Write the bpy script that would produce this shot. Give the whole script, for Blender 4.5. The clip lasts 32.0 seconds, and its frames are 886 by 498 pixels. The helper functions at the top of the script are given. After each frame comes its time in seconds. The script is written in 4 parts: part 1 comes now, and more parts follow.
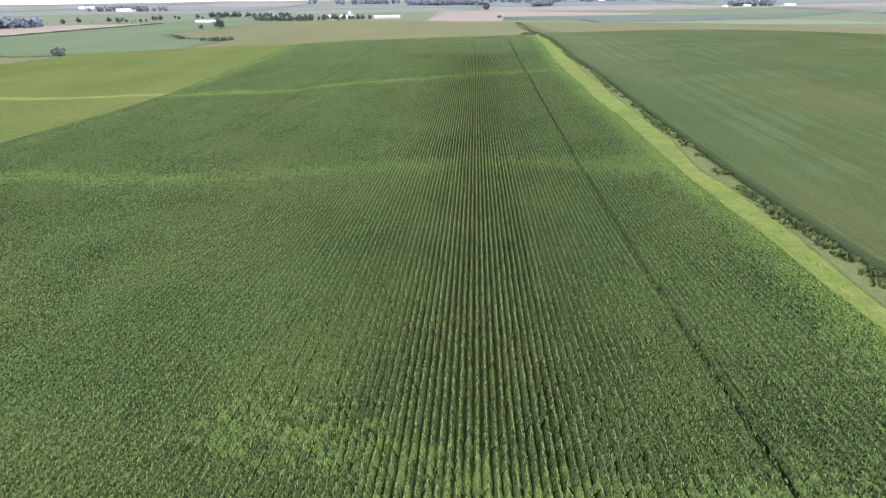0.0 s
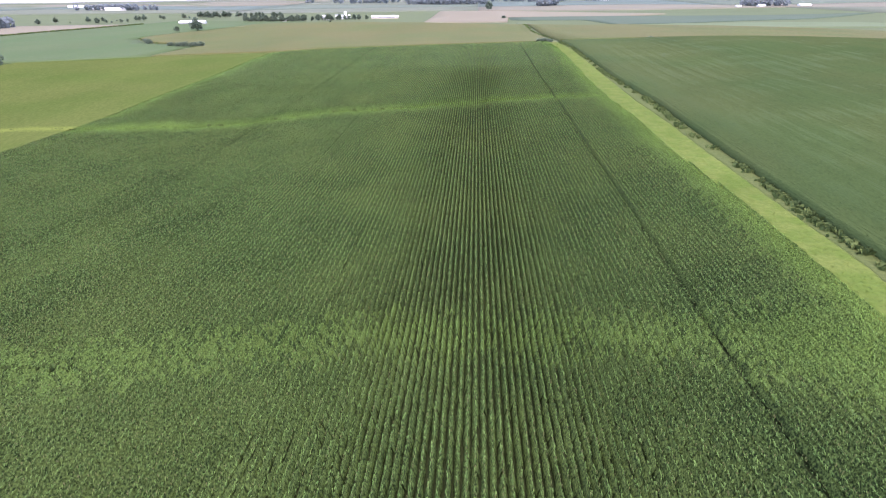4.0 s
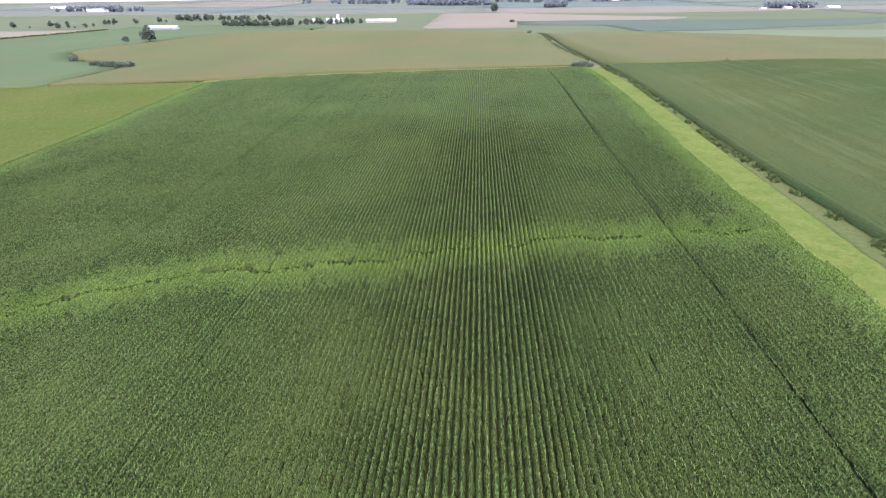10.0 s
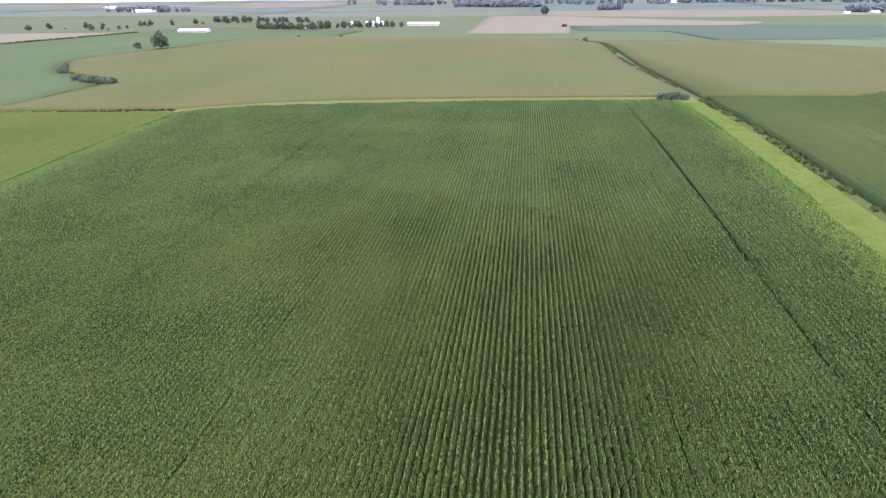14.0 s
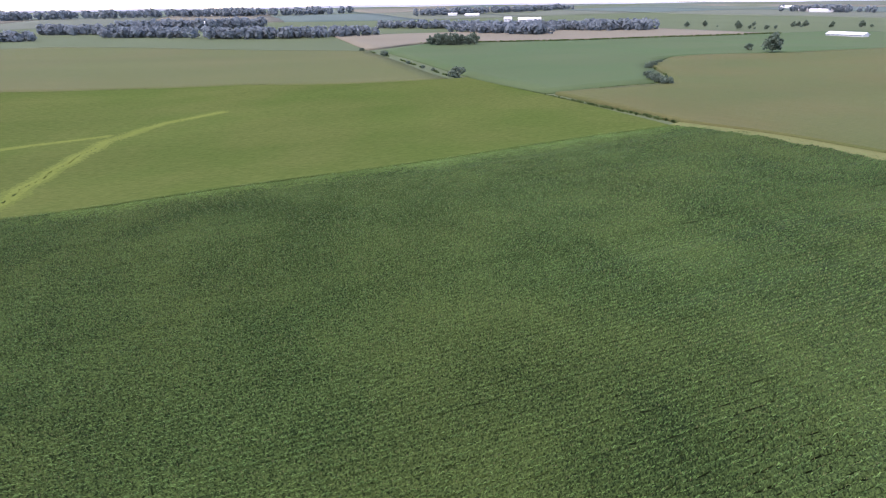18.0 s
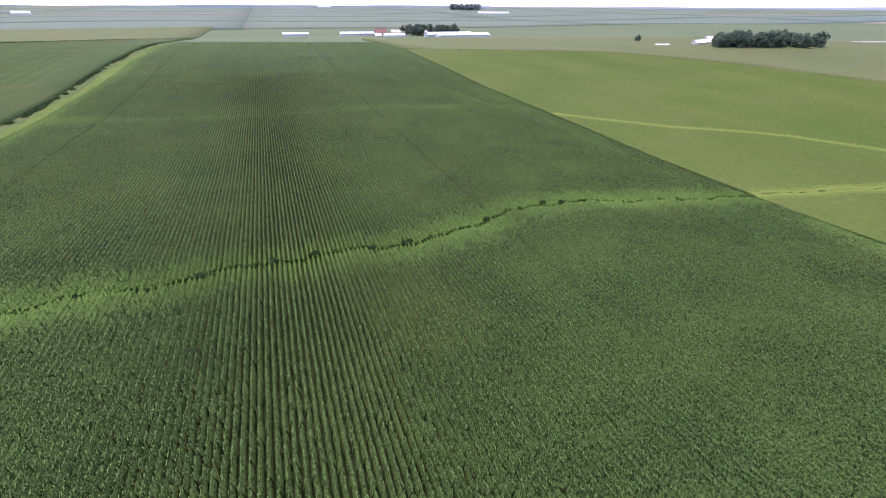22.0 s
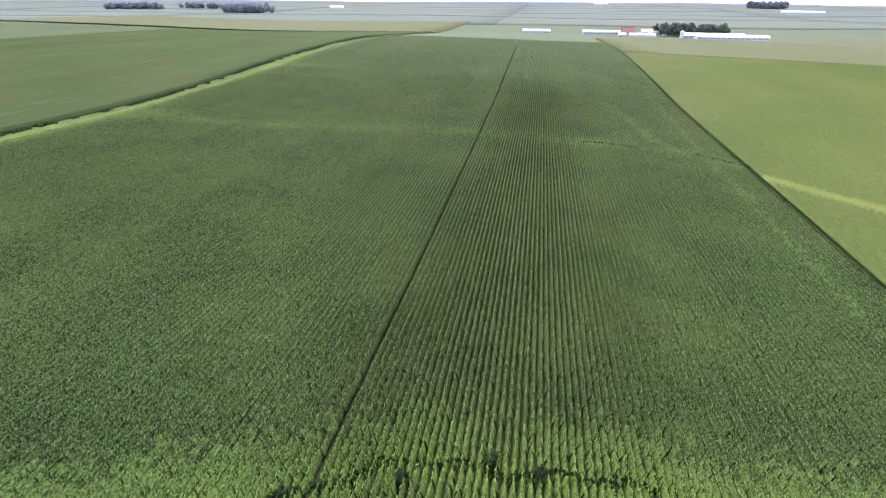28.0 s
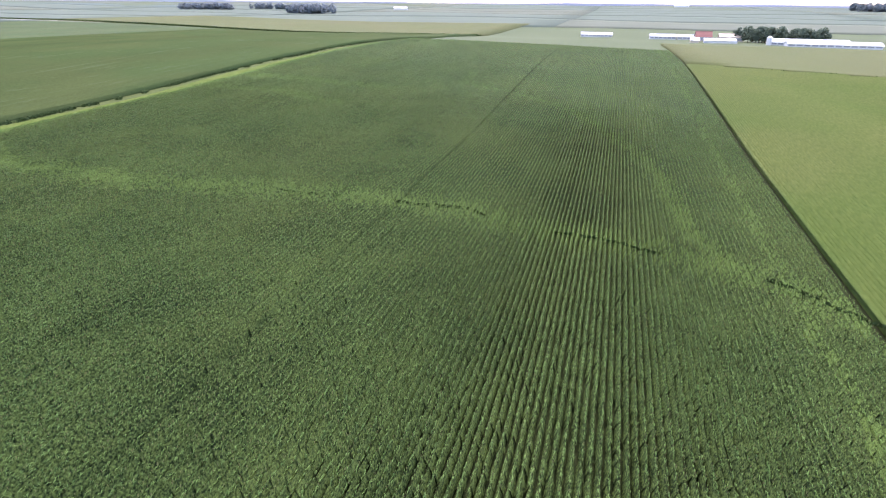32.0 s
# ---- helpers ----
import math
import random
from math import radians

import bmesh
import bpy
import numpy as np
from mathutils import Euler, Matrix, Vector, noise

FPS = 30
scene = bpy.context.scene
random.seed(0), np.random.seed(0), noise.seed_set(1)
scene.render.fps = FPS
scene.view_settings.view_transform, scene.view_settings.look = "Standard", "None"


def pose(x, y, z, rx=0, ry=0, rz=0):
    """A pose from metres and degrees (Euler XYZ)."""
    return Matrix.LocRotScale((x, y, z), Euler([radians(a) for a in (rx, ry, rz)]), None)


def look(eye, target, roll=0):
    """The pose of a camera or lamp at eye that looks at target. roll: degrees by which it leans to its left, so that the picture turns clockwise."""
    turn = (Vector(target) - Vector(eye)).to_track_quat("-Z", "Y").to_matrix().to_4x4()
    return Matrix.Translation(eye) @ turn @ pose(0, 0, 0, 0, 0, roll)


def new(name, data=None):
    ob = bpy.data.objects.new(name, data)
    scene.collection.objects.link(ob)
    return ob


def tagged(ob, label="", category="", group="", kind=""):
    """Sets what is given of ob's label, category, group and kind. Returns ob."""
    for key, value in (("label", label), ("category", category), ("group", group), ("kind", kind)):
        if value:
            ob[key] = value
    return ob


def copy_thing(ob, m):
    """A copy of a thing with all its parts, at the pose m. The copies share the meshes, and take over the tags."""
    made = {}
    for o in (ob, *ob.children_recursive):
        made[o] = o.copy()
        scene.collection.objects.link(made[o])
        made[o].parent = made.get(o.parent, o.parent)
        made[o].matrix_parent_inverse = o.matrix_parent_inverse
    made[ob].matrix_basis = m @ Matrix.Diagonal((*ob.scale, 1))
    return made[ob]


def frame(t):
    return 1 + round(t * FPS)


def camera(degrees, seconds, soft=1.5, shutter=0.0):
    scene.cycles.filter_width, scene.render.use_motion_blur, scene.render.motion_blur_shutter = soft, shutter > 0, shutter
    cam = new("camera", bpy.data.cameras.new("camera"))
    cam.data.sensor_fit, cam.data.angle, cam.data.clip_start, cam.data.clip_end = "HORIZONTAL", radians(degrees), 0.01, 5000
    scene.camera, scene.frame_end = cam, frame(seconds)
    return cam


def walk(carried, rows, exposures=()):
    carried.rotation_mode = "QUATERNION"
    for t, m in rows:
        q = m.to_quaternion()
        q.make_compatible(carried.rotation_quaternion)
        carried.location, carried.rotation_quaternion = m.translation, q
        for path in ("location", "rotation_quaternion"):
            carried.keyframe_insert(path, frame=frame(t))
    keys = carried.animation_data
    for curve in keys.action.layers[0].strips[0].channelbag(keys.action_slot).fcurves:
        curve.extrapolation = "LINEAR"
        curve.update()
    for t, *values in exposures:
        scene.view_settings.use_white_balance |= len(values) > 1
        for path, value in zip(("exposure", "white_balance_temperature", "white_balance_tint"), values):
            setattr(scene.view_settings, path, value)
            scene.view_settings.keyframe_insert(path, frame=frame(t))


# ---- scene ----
# The camera flies up the corn field, swings round to its left and flies back.
cam = camera(81.42, 32.0, soft=1.1)
# seconds, x, y, z, pitch, yaw, lean
PATH = [
    (0.0, 0.00, -0.00, 40.00, -26.164, 3.621, -0.745),
    (0.5, -0.47, 8.75, 39.77, -26.186, 3.669, -0.943),
    (1.0, -1.53, 16.78, 39.71, -26.177, 3.591, -0.835),
    (1.5, -2.27, 25.17, 39.71, -26.185, 3.520, -0.717),
    (2.0, -2.90, 33.77, 39.80, -26.213, 3.531, -0.638),
    (2.5, -3.37, 42.84, 39.92, -26.249, 3.569, -0.621),
    (3.0, -3.96, 51.92, 40.09, -26.243, 3.614, -0.626),
    (3.5, -4.24, 60.14, 40.32, -26.281, 3.643, -0.643),
    (5.5, -6.17, 95.12, 41.74, -26.244, 3.684, -0.627),
    (6.0, -7.12, 104.66, 42.10, -26.244, 3.604, -0.511),
    (6.5, -7.47, 114.35, 42.51, -26.254, 3.671, -0.480),
    (7.0, -7.76, 124.05, 42.82, -26.293, 3.773, -0.623),
    (7.5, -8.05, 132.63, 43.08, -26.299, 3.825, -0.729),
    (8.0, -8.44, 141.54, 43.34, -26.278, 3.861, -0.722),
    (8.5, -8.69, 150.75, 43.55, -26.293, 3.879, -0.686),
    (9.0, -9.20, 159.87, 43.66, -26.260, 3.865, -0.587),
    (9.5, -9.72, 169.13, 43.94, -26.298, 3.873, -0.590),
    (10.0, -10.08, 178.44, 44.23, -26.321, 3.870, -0.598),
    (10.5, -10.48, 187.80, 44.55, -26.301, 3.844, -0.547),
    (11.0, -10.84, 196.92, 44.89, -26.321, 3.860, -0.479),
    (11.5, -11.13, 206.00, 45.06, -26.298, 3.828, -0.481),
    (12.0, -11.81, 215.57, 44.98, -26.279, 3.834, -0.507),
    (12.5, -12.59, 224.75, 44.94, -26.254, 3.780, -0.551),
    (13.0, -12.95, 233.56, 44.98, -26.129, 4.091, -0.664),
    (13.5, -13.01, 243.16, 45.34, -26.170, 6.134, -0.550),
    (15.5, -8.56, 273.49, 46.79, -26.324, 22.982, -1.307),
    (16.0, -6.31, 281.89, 45.63, -26.278, 32.723, -1.773),
    (16.5, -5.12, 290.14, 44.25, -25.965, 43.632, -1.948),
    (17.0, -5.59, 297.05, 43.44, -25.687, 53.893, -1.569),
    (17.5, -5.68, 302.51, 43.55, -25.565, 62.626, -1.093),
    (18.0, -4.71, 307.57, 44.34, -25.564, 71.301, -0.868),
    (18.5, -3.79, 313.05, 45.19, -25.494, 81.003, -0.818),
    (19.0, -5.02, 319.93, 45.50, -25.295, 91.179, -0.909),
    (19.5, -8.16, 325.30, 45.18, -25.129, 102.692, -0.730),
    (20.0, -12.66, 328.58, 44.60, -25.135, 114.290, -0.488),
    (20.5, -18.71, 330.70, 43.76, -25.280, 126.403, -0.632),
    (21.0, -24.20, 332.10, 43.19, -25.254, 139.048, -0.685),
    (21.5, -28.73, 332.17, 42.98, -25.299, 151.808, -0.210),
    (22.0, -33.36, 331.32, 42.62, -25.406, 161.863, 0.256),
    (22.5, -38.32, 329.42, 42.15, -25.497, 167.061, 0.448),
    (23.0, -43.08, 326.87, 41.85, -25.475, 170.468, 0.414),
    (23.5, -47.72, 323.36, 41.83, -25.599, 171.325, 0.514),
    (24.0, -52.39, 319.12, 41.81, -25.637, 172.381, 0.646),
    (24.5, -57.26, 314.63, 41.65, -25.672, 174.188, 0.693),
    (25.0, -62.18, 309.79, 41.47, -25.704, 176.376, 0.676),
    (25.5, -67.20, 304.44, 41.14, -25.643, 179.641, 0.458),
    (27.5, -86.47, 278.35, 39.54, -25.767, 187.908, 0.555),
    (28.0, -89.70, 268.23, 39.37, -25.773, 189.756, 0.441),
    (28.5, -92.53, 257.74, 39.13, -25.840, 189.455, 0.668),
    (29.0, -95.68, 248.57, 38.66, -25.923, 189.904, 0.890),
    (29.5, -98.80, 239.96, 38.18, -25.931, 191.345, 0.884),
    (30.0, -101.88, 231.46, 37.70, -25.857, 193.302, 0.578),
    (30.5, -104.29, 222.42, 37.40, -25.937, 194.827, 0.765),
    (31.0, -106.13, 212.95, 37.31, -25.856, 196.380, 0.853),
    (31.5, -107.74, 204.28, 37.21, -25.744, 196.820, 0.807),
    (32.0, -109.02, 194.88, 37.20, -25.666, 197.147, 0.555),
]
walk(cam, [(t, pose(x, y, z, 90 + p, 0, w) @ pose(0, 0, 0, 0, 0, r)) for t, x, y, z, p, w, r in PATH],
     exposures=[(0.0, 2.37, 7050, 33), (10.0, 2.36, 7050, 33), (13.5, 2.26, 7050, 32), (16.0, 2.08, 7000, 31), (18.0, 1.84, 6950, 31), (20.5, 1.77, 6900, 31), (22.0, 2.05, 6980, 30), (24.0, 2.22, 7050, 30), (28.0, 2.35, 7080, 30), (32.0, 2.41, 7100, 30)])

# ---- world and sun ----
world = bpy.data.worlds.new("hazy_sky")
scene.world = world
world.use_nodes = True
wn = world.node_tree.nodes
sky = wn.new("ShaderNodeTexSky")
sky.sky_type = "NISHITA"
sky.sun_disc = False
sky.sun_elevation = radians(64)
sky.sun_rotation = radians(167)
sky.altitude = 400
sky.air_density = 1.0
sky.dust_density = 1.5
sky.ozone_density = 1.0
wn["Background"].inputs["Strength"].default_value = 0.15
world.node_tree.links.new(sky.outputs[0], wn["Background"].inputs["Color"])
lamp = bpy.data.lights.new("sun", "SUN")
lamp.energy = 1.3
lamp.angle = radians(40)
lamp.color = (1.0, 0.96, 0.9)
sun = new("sun", lamp)
sun.matrix_world = look((70, -300, 640), (0, 0, 0))


# ---- materials ----
def material(name, low, high, fine=3.0, broad=0.03, rough=0.7, bump=0.0, streak=0.0, island=0.0, through_light=0.0, spec=0.06, patch=None, patch_scale=0.04, patch_share=0.5, crisp=0.9):
    """Two colours mixed by a fine and a broad grain in metres of the world; streak stretches the grain along the rows."""
    m = bpy.data.materials.new(name)
    m.use_nodes = True
    t = m.node_tree
    n, link = t.nodes, t.links.new
    b = n["Principled BSDF"]
    b.inputs["Roughness"].default_value = rough
    b.inputs["Specular IOR Level"].default_value = spec
    geo = n.new("ShaderNodeNewGeometry")
    scale = n.new("ShaderNodeMapping")
    scale.inputs["Scale"].default_value = (1, 1 - streak, 1)
    link(geo.outputs["Position"], scale.inputs["Vector"])
    small = n.new("ShaderNodeTexNoise")
    small.inputs["Scale"].default_value = fine
    small.inputs["Detail"].default_value = 4
    link(scale.outputs[0], small.inputs["Vector"])
    large = n.new("ShaderNodeTexNoise")
    large.inputs["Scale"].default_value = broad
    large.inputs["Detail"].default_value = 3
    link(scale.outputs[0], large.inputs["Vector"])
    add = n.new("ShaderNodeMath")
    add.operation = "MULTIPLY_ADD"
    add.inputs[1].default_value = 0.9
    link(large.outputs["Fac"], add.inputs[0])
    half = n.new("ShaderNodeMath")
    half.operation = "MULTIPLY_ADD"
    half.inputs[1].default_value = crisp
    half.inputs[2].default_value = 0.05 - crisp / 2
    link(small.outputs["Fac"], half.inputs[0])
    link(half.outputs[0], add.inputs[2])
    last = add
    if island:
        more = n.new("ShaderNodeMath")
        more.operation = "MULTIPLY_ADD"
        more.inputs[1].default_value = island
        link(geo.outputs["Random Per Island"], more.inputs[0])
        less = n.new("ShaderNodeMath")
        less.operation = "SUBTRACT"
        less.inputs[1].default_value = island / 2
        link(add.outputs[0], less.inputs[0])
        link(less.outputs[0], more.inputs[2])
        last = more
    ramp = n.new("ShaderNodeMix")
    ramp.data_type = "RGBA"
    ramp.inputs[6].default_value = (*low, 1)
    ramp.inputs[7].default_value = (*high, 1)
    link(last.outputs[0], ramp.inputs[0])
    colour = ramp.outputs[2]
    if patch:
        blot = n.new("ShaderNodeTexNoise")
        blot.inputs["Scale"].default_value = patch_scale
        blot.inputs["Detail"].default_value = 5
        link(geo.outputs["Position"], blot.inputs["Vector"])
        span = n.new("ShaderNodeMapRange")
        span.inputs["From Min"].default_value = 0.42
        span.inputs["From Max"].default_value = 0.62
        span.inputs["To Max"].default_value = patch_share
        link(blot.outputs["Fac"], span.inputs["Value"])
        over = n.new("ShaderNodeMix")
        over.data_type = "RGBA"
        over.blend_type = "MULTIPLY"
        over.inputs[7].default_value = (*patch, 1)
        link(span.outputs[0], over.inputs[0])
        link(colour, over.inputs[6])
        colour = over.outputs[2]
    link(colour, b.inputs["Base Color"])
    if bump:
        bm_ = n.new("ShaderNodeBump")
        bm_.inputs["Strength"].default_value = 1.0
        bm_.inputs["Distance"].default_value = bump
        link(small.outputs["Fac"], bm_.inputs["Height"])
        link(bm_.outputs[0], b.inputs["Normal"])
    if through_light:
        leafy = n.new("ShaderNodeBsdfTranslucent")
        mix = n.new("ShaderNodeMixShader")
        mix.inputs[0].default_value = through_light
        link(colour, leafy.inputs["Color"])
        link(b.outputs[0], mix.inputs[1])
        link(leafy.outputs[0], mix.inputs[2])
        link(mix.outputs[0], n["Material Output"].inputs["Surface"])
    return m


# soil in dark green, with the shade of the row gaps in it
M_SOIL = material("shaded_field_soil", (0.015, 0.023, 0.009), (0.03, 0.041, 0.016), 4, 0.05, 0.95)
M_TASSEL = material("corn_tassel", (0.088, 0.104, 0.042), (0.132, 0.138, 0.06), 2.0, 0.05, 0.8, island=0.5, through_light=0.3)
M_GROUND = material("pasture", (0.054, 0.076, 0.038), (0.08, 0.104, 0.054), 0.3, 0.008, 0.9)
M_LEAF = material("corn_leaf", (0.036, 0.084, 0.023), (0.094, 0.17, 0.05), 2.0, 0.06, 0.5, streak=0.6, island=0.9, through_light=0.08, spec=0.05, patch=(1.07, 0.99, 0.98), patch_scale=0.03, patch_share=1.0)
# row bodies: shade among the leaves put in as near-black mottling
M_STALK_SHADED = material("shaded_corn_stand", (0.006, 0.014, 0.005), (0.051, 0.09, 0.026), 4.5, 0.06, 0.85, bump=0.12, patch=(1.07, 0.99, 0.98), patch_scale=0.03, patch_share=1.0, crisp=3.2)
# from healthy corn to stunted, step by step
def between(a, b, t):
    return tuple(p + (q - p) * t for p, q in zip(a, b))


LEAF_STEPS, STALK_STEPS = [M_LEAF], [M_STALK_SHADED]
for step in (0.33, 0.66, 1.0):
    LEAF_STEPS.append(material("stunted_corn_leaf", between((0.048, 0.104, 0.027), (0.074, 0.15, 0.026), step), between((0.099, 0.178, 0.051), (0.128, 0.23, 0.05), step), 2.5, 0.06, 0.5, island=0.5, through_light=0.1, spec=0.05))
    # the same leaf shade mottled into the stunted rows
    STALK_STEPS.append(material("shaded_stunted_stand", between((0.012, 0.024, 0.007), (0.024, 0.05, 0.01), step), between((0.07, 0.118, 0.034), (0.09, 0.155, 0.036), step), 4.5, 0.06, 0.8, bump=0.1, crisp=3.0))
M_TASSEL_LEFT = material("tasselled_corn", (0.042, 0.067, 0.017), (0.083, 0.107, 0.032), 1.6, 0.02, 0.9, bump=0.2, streak=0.7, patch=(0.8, 0.94, 0.8), patch_scale=0.018, patch_share=0.95, crisp=1.5)
M_TASSEL_AHEAD = material("ripening_corn", (0.06, 0.067, 0.025), (0.09, 0.092, 0.038), 2.5, 0.014, 0.9, bump=0.3, streak=0.85, patch=(0.82, 1.0, 0.9), patch_scale=0.012, patch_share=0.9, crisp=1.4)
M_CORN_DARK = material("green_corn", (0.03, 0.049, 0.017), (0.059, 0.085, 0.031), 2.5, 0.02, 0.9, bump=0.25, streak=0.6, patch=(0.8, 0.96, 0.92), patch_scale=0.02, patch_share=0.9)
M_OLIVE = material("olive_corn", (0.053, 0.07, 0.025), (0.083, 0.097, 0.039), 2.5, 0.012, 0.9, bump=0.3, streak=0.8, patch=(1.1, 1.0, 1.08), patch_scale=0.008, patch_share=0.9)
M_BEAN = material("soybean", (0.042, 0.069, 0.029), (0.064, 0.092, 0.042), 1.5, 0.01, 0.9, bump=0.1, streak=0.6, patch=(0.85, 1.0, 0.9), patch_scale=0.01, patch_share=0.9)
M_TEAL = material("dense_soybean", (0.042, 0.068, 0.047), (0.06, 0.086, 0.06), 1.5, 0.01, 0.9, bump=0.1, streak=0.6)
M_LIGHT = material("light_soybean", (0.07, 0.1, 0.055), (0.095, 0.125, 0.07), 1.5, 0.01, 0.9, bump=0.1)
M_TAN = material("ripe_field", (0.118, 0.112, 0.082), (0.152, 0.142, 0.104), 1.5, 0.01, 0.9, bump=0.1, streak=0.6)
# far fields: haze is mixed into these colours as a blue-grey tint
M_FAR_GREEN = material("hazed_soybean", (0.068, 0.096, 0.074), (0.094, 0.12, 0.095), 0.5, 0.008, 0.95)
M_FAR_OLIVE = material("hazed_corn", (0.076, 0.095, 0.07), (0.102, 0.119, 0.09), 0.5, 0.008, 0.95)
M_FAR_TAN = material("hazed_ripe_field", (0.108, 0.108, 0.082), (0.136, 0.134, 0.104), 0.5, 0.008, 0.95)
M_FAR_BLUE = material("hazed_dense_soybean", (0.062, 0.094, 0.083), (0.086, 0.116, 0.104), 0.5, 0.008, 0.95)
# skyline ridge in the pale blue-grey of haze
M_HILLS = material("hazed_hills", (0.29, 0.31, 0.36), (0.34, 0.36, 0.41), 0.02, 0.002, 1.0)
M_STRIP = material("yellow_grass", (0.072, 0.104, 0.024), (0.116, 0.148, 0.04), 1.2, 0.07, 0.9, bump=0.2, island=0.6, patch=(0.74, 0.9, 0.7), patch_scale=0.3, patch_share=0.8, crisp=1.6)
M_WATERWAY = material("waterway_corn", (0.078, 0.112, 0.025), (0.12, 0.153, 0.042), 2.0, 0.07, 0.9, bump=0.1)
M_WATERSIDE = material("waterside_corn", (0.06, 0.09, 0.021), (0.104, 0.135, 0.038), 1.6, 0.03, 0.9, bump=0.15)
M_MARGIN = material("dry_grass", (0.044, 0.066, 0.022), (0.078, 0.1, 0.036), 1.5, 0.08, 0.9, bump=0.1, crisp=2.0)
M_HEAD = material("headland_grass", (0.085, 0.1, 0.036), (0.125, 0.138, 0.054), 1.2, 0.05, 0.9, bump=0.1)
M_WEED = material("weed_leaf", (0.042, 0.07, 0.024), (0.09, 0.125, 0.044), 1.5, 0.2, 0.7, island=0.6)
# dark tone for tufts that stand in for the ditch's shadow
M_DITCH = material("ditch_line_tuft", (0.026, 0.046, 0.014), (0.06, 0.088, 0.028), 1.5, 0.2, 0.8, island=0.6)
# leaf green lifted and blued a little in place of haze
M_TREE = material("hazed_tree_leaf", (0.078, 0.115, 0.082), (0.13, 0.168, 0.125), 0.8, 0.15, 0.7, island=0.35, through_light=0.5)
# far woods: leaves paled and blued to carry the haze
M_WOODS = material("hazed_wood_leaf", (0.15, 0.186, 0.202), (0.19, 0.226, 0.245), 0.4, 0.05, 0.8, island=0.2, through_light=0.45)
M_BARK = material("bark", (0.05, 0.04, 0.03), (0.13, 0.11, 0.085), 6, 0.8, 0.9, bump=0.03)
M_ROAD = material("gravel", (0.26, 0.26, 0.235), (0.36, 0.35, 0.32), 3, 0.1, 0.95, bump=0.02)
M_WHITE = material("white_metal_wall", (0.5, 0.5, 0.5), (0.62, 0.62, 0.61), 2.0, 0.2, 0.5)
M_ROOF = material("white_metal_roof", (0.6, 0.61, 0.63), (0.74, 0.75, 0.77), 1.5, 0.15, 0.4)
M_GREY = material("grey_metal_roof", (0.34, 0.37, 0.43), (0.50, 0.52, 0.58), 1.5, 0.15, 0.45)
M_RED = material("red_shingle_roof", (0.18, 0.085, 0.075), (0.26, 0.13, 0.115), 2, 0.2, 0.8)
M_BEIGE = material("beige_siding", (0.42, 0.36, 0.29), (0.55, 0.48, 0.40), 2, 0.2, 0.8)
M_DARK = material("dark_opening", (0.03, 0.03, 0.03), (0.07, 0.07, 0.07), 2, 0.2, 0.6)
M_CURTAIN = material("curtain_side", (0.22, 0.23, 0.25), (0.34, 0.35, 0.37), 2, 0.2, 0.8)

# ---- lie of the land ----
STEP = np.arange(-300, 601, 50.0)
# ground along the fence at x = 52 and along the field edge at x = -143, every 50 m
FENCE_Z = np.array([8.5, 10, 11.3, 12.1, 11.7, 10.6, 8.6, 6.2, 5.1, 5.5, 6.5, 7.8, 7.8, 9.0, 10.2, 9.9, 8.8, 7.5, 6.2]) - 1.0
EDGE_Z = np.array([7.4, 8.2, 8.9, 9.4, 9.1, 7.6, 5.7, 3.6, 2.6, 2.0, 1.2, 1.5, 3.2, 4.3, 6.3, 7.4, 7.9, 7.9, 7.9]) - 2.3
# rises and hollows: x, y, height, spread x, spread y
RISES = [(-150, 760, 9, 260, 110), (-500, -70, 7, 150, 150), (-340, 430, -4, 120, 160), (-224, 253, -2, 70, 120),
         (300, 600, 4, 200, 300), (900, -200, 6, 400, 500), (-900, 100, 5, 400, 300), (230, -320, -7, 130, 120)]


def smooth(t):
    t = np.clip(t, 0, 1)
    return t * t * (3 - 2 * t)


def profile(y, k):
    q = np.clip((y - STEP[0]) / 50, 0, len(STEP) - 1.0001)
    i = q.astype(int)
    f = q - i
    a, b, c, d = (k[np.clip(i + j, 0, len(k) - 1)] for j in (-1, 0, 1, 2))
    return b + 0.5 * f * (c - a + f * (2 * a - 5 * b + 4 * c - d + f * (3 * (b - c) + d - a)))


def height(x, y):
    """The ground's height at x, y."""
    x, y = np.asarray(x, float), np.asarray(y, float)
    u = (x + 143) / 195
    u = np.where(u < 0, np.tanh(u * 1.5) / 3, np.where(u > 1, 1 + np.tanh((u - 1) * 1.5) / 4, u))
    near = profile(y, EDGE_Z) * (1 - u) + profile(y, FENCE_Z) * u
    dx = np.maximum(np.maximum(-230 - x, x - 130), 0)
    dy = np.maximum(np.maximum(-250 - y, y - 560), 0)
    w = 1 - smooth(np.hypot(dx, dy) / 350)
    r = np.hypot(x + 50, y - 150)
    far = -2 + 24 * smooth((r - 900) / 3600) + (2.5 * np.sin(x / 310 + 1) * np.sin(y / 270 + 0.5) + 1.5 * np.sin(x / 140 + y / 190)) * smooth((r - 300) / 500)
    z = near * w + far * (1 - w)
    for a, b, h, s, t in RISES:
        z = z + h * np.exp(-((x - a) / s) ** 2 - ((y - b) / t) ** 2)
    return z


def level(x, y):
    return float(height(x, y))


